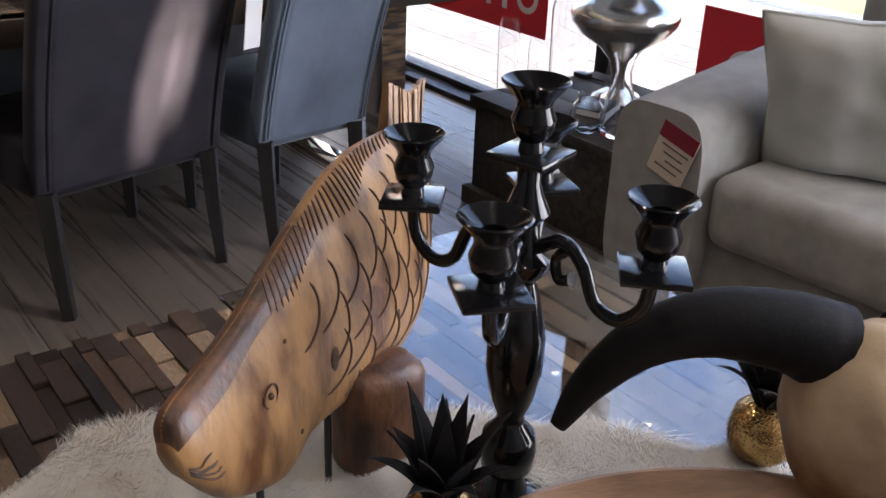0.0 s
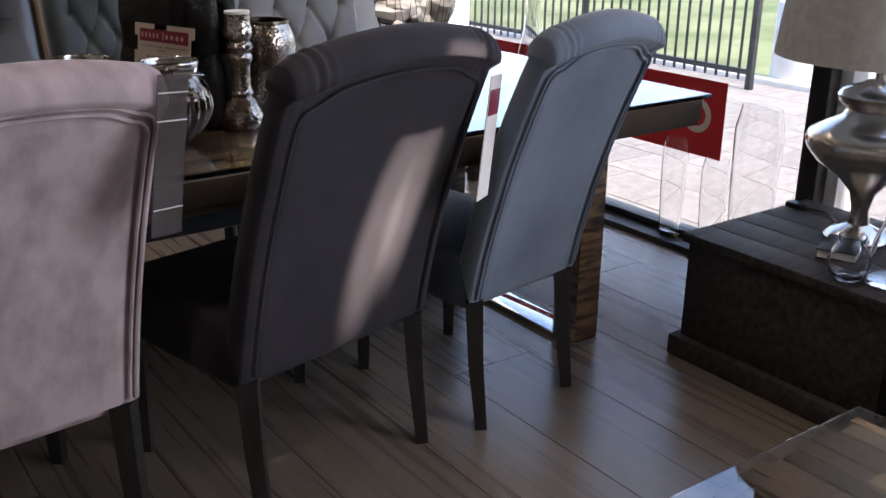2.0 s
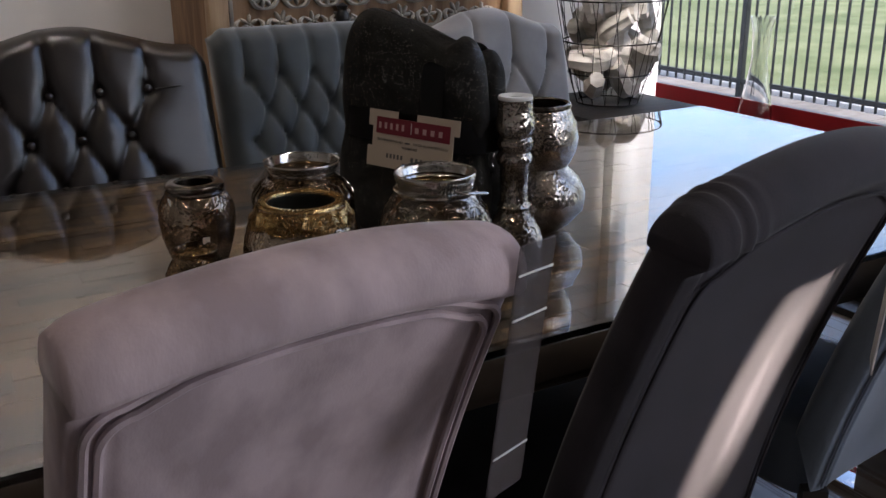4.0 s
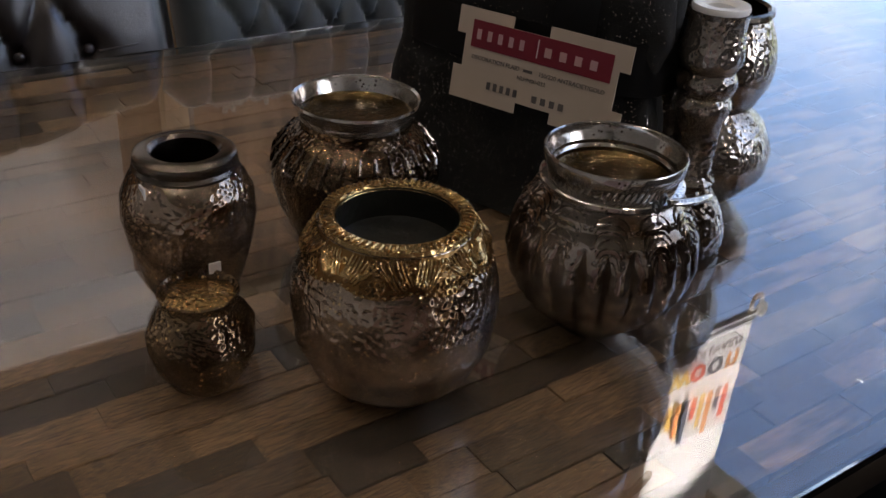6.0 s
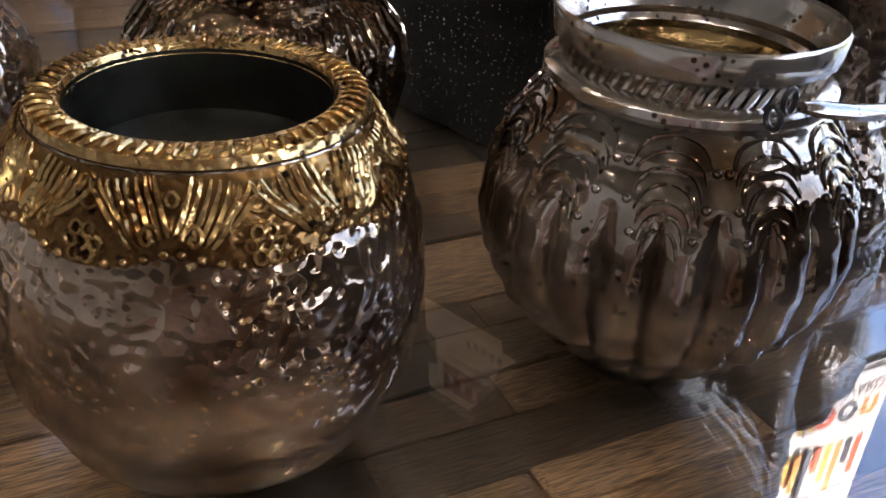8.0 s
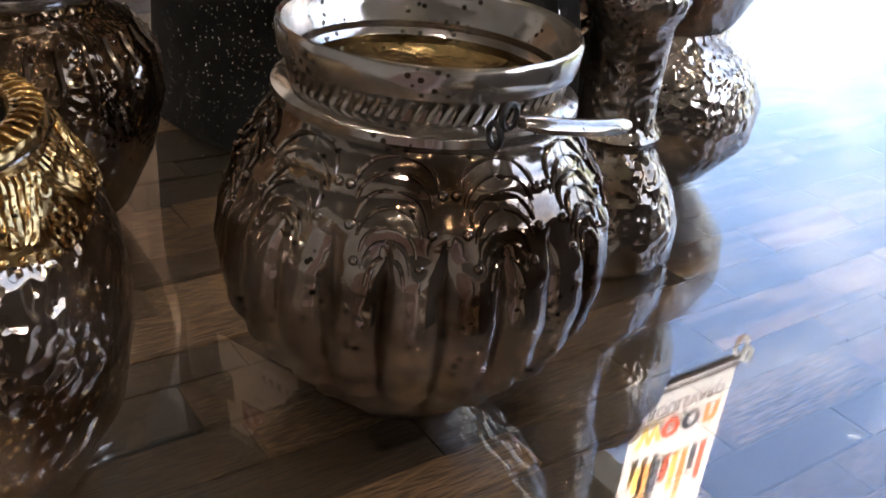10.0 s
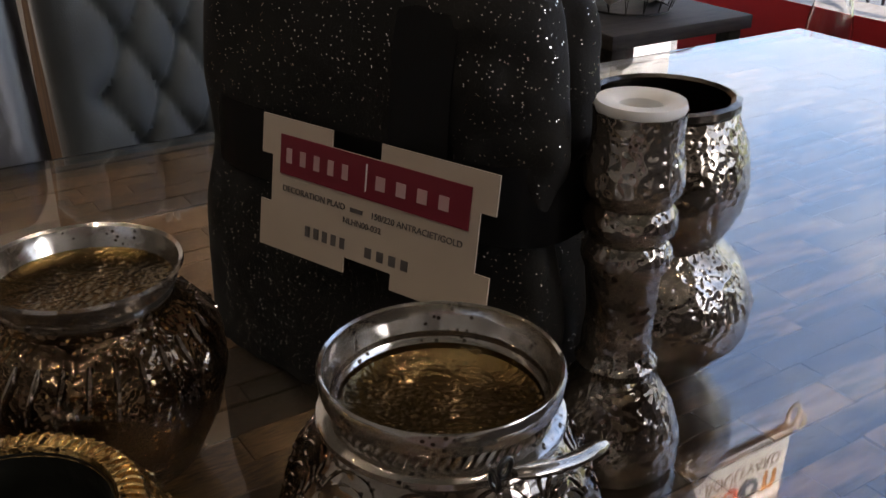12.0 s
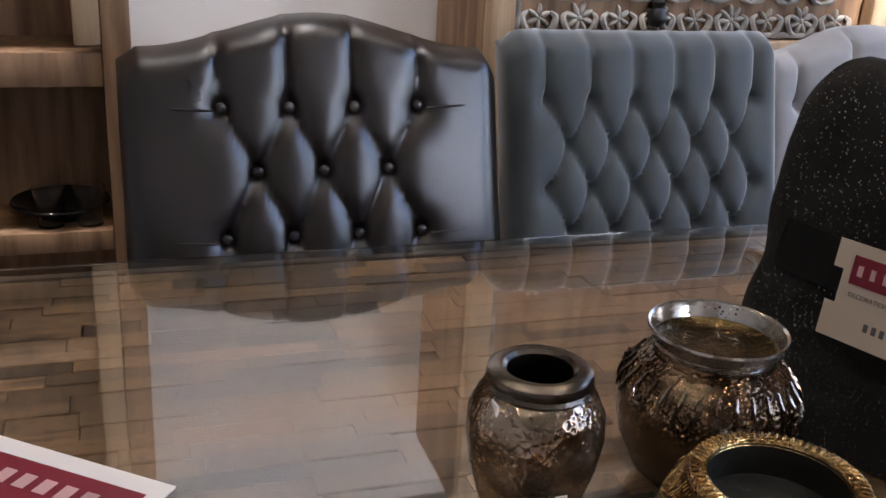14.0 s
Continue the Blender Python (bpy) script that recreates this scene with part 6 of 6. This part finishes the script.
# two added narrow beams imitate the sunlight patch on the plum chair's back
aim = new("sun_patch_beam", bpy.data.lights.new("sun_patch_beam", "SPOT"))
aim.data.energy, aim.data.color, aim.data.spot_size, aim.data.spot_blend, aim.data.shadow_soft_size = 1150, (1.0, 0.84, 0.74), radians(2.4), 0.5, 0.02
aim.matrix_world = look((1.9, 1.2, TOP - 0.12), (1.178, 2.46, 0.71))
aim = new("sun_patch_beam", bpy.data.lights.new("sun_patch_beam", "SPOT"))
aim.data.energy, aim.data.color, aim.data.spot_size, aim.data.spot_blend, aim.data.shadow_soft_size = 1150, (1.0, 0.84, 0.74), radians(1.9), 0.5, 0.02
aim.matrix_world = look((1.9, 1.2, TOP - 0.12), (1.262, 2.44, 0.80))

# unseen lamp, added only to brighten the poster and its mirror image
aim = new("poster_fill", bpy.data.lights.new("poster_fill", "SPOT"))
aim.data.energy, aim.data.color, aim.data.spot_size, aim.data.spot_blend, aim.data.shadow_soft_size = 170, (1.0, 0.94, 0.86), radians(26), 0.5, 0.03
aim.matrix_world = look((2.3, 2.75, TOP - 0.12), (2.43, 3.8, 2.25))

# ---- pieces: floor planks, table mosaics, paving ----
rng = random.Random(3)
floor = thing("floor", "wide grey-brown oak floor planks", "floor")
floor["kind"] = "structure"
plank = mesh_of("plank", one_box(-0.5, -0.5, -0.5, 0.5, 0.5, 0.5), FLOOR, False)
x = 1.598 - 0.28 * 17
while x < 2.92:
    y = Y0 - rng.uniform(0, 1.8)
    while y < Y1:
        a, b = max(y, Y0), min(y + 1.85, Y1)
        r = min(x + 0.28, 2.925)
        if b - a > 0.05 and r - x > 0.03 and x > X0 - 0.2:
            ob = new("plank", plank)
            ob.parent = floor
            ob.location, ob.scale = ((max(x, X0) + r) / 2, (a + b) / 2, -0.005), (r - max(x, X0) - 0.003, b - a - 0.003, 0.01)
        y += 1.85
    x += 0.28
block = mesh_of("block", one_box(-0.5, -0.5, -0.5, 0.5, 0.5, 0.5, bevel=0.03, seg=1), TEAK, False)
rest = bmesh.new()
y = TY0 + 0.034
count = 0
while y < TY1 - 0.06:
    w = rng.choice((0.026, 0.031, 0.036))
    x = TX0 + 0.025 - rng.uniform(0, 0.08)
    while x < TX1 - 0.03:
        ln = rng.uniform(0.06, 0.17)
        a, b = max(x, TX0 + 0.022), min(x + ln, TX1 - 0.022)
        zt = TZ - 0.0135 - rng.uniform(0, 0.003)
        if b - a > 0.012:
            if 0.12 < (a + b) / 2 < 1.08 and y > 2.64 and count < 300:
                ob = new("block", block)
                ob.parent = table
                ob.location, ob.scale = ((a + b) / 2, y + w / 2, (TZ - 0.042 + zt) / 2), (b - a - 0.0006, w - 0.0006, zt - TZ + 0.042)
                count += 1
            else:
                vs = [rest.verts.new((px, py, pz)) for pz in (TZ - 0.042, zt) for px, py in ((a, y), (b - 0.0012, y), (b - 0.0012, y + w - 0.0012), (a, y + w - 0.0012))]
                for q in ((4, 5, 6, 7), (0, 1, 5, 4), (1, 2, 6, 5), (2, 3, 7, 6), (3, 0, 4, 7)):
                    rest.faces.new([vs[i] for i in q])
        x += ln
    y += w
ob = part("blocks", rest, TEAKREST, table, "wood mosaic blocks", smooth=False)
ob["kind"] = "stuff"
block2 = mesh_of("block", one_box(-0.5, -0.5, -0.5, 0.5, 0.5, 0.5, bevel=0.03, seg=1), TEAKDARK, False)
pale = mesh_of("block", one_box(-0.5, -0.5, -0.5, 0.5, 0.5, 0.5, bevel=0.03, seg=1), TEAKPALE, False)
x = CX0
while x < CX1 - 0.03:
    w = rng.choice((0.026, 0.034, 0.042))
    y = CY0 - rng.uniform(0, 0.1)
    while y < CY1 - 0.02:
        ln = rng.uniform(0.10, 0.26)
        a, b = max(y, CY0), min(y + ln, CY1 - 0.012 + rng.uniform(-0.02, 0.004))
        zt = CZ - 0.0105 - rng.uniform(0, 0.012) + (0.01 if x + w < 0.9 else 0)
        r = min(x + w, CX1 - 0.02)
        if b - a > 0.02 and r - x > 0.01:
            ob = new("block", pale if rng.random() < 0.2 else block2)
            ob.parent = coffee
            ob.location, ob.scale = ((x + r) / 2, (a + b) / 2, (CZ - 0.05 + zt) / 2), (r - x - 0.0015, b - a - 0.0015, zt - CZ + 0.05)
        y += ln
    x += w
slab = mesh_of("slab", one_box(-0.5, -0.5, -0.5, 0.5, 0.5, 0.5), PAVING, False)
walkway = thing("paving", "pale concrete paving slabs outside the window", "paving")
walkway["kind"] = "structure"
for i in range(9):
    for j in range(26):
        ob = new("slab", slab)
        ob.parent = walkway
        ob.location, ob.scale = (3.33 + 0.4 * i, 0.8 + 0.4 * j + (0.2 if i % 2 else 0), -0.128), (0.392, 0.392, 0.03)
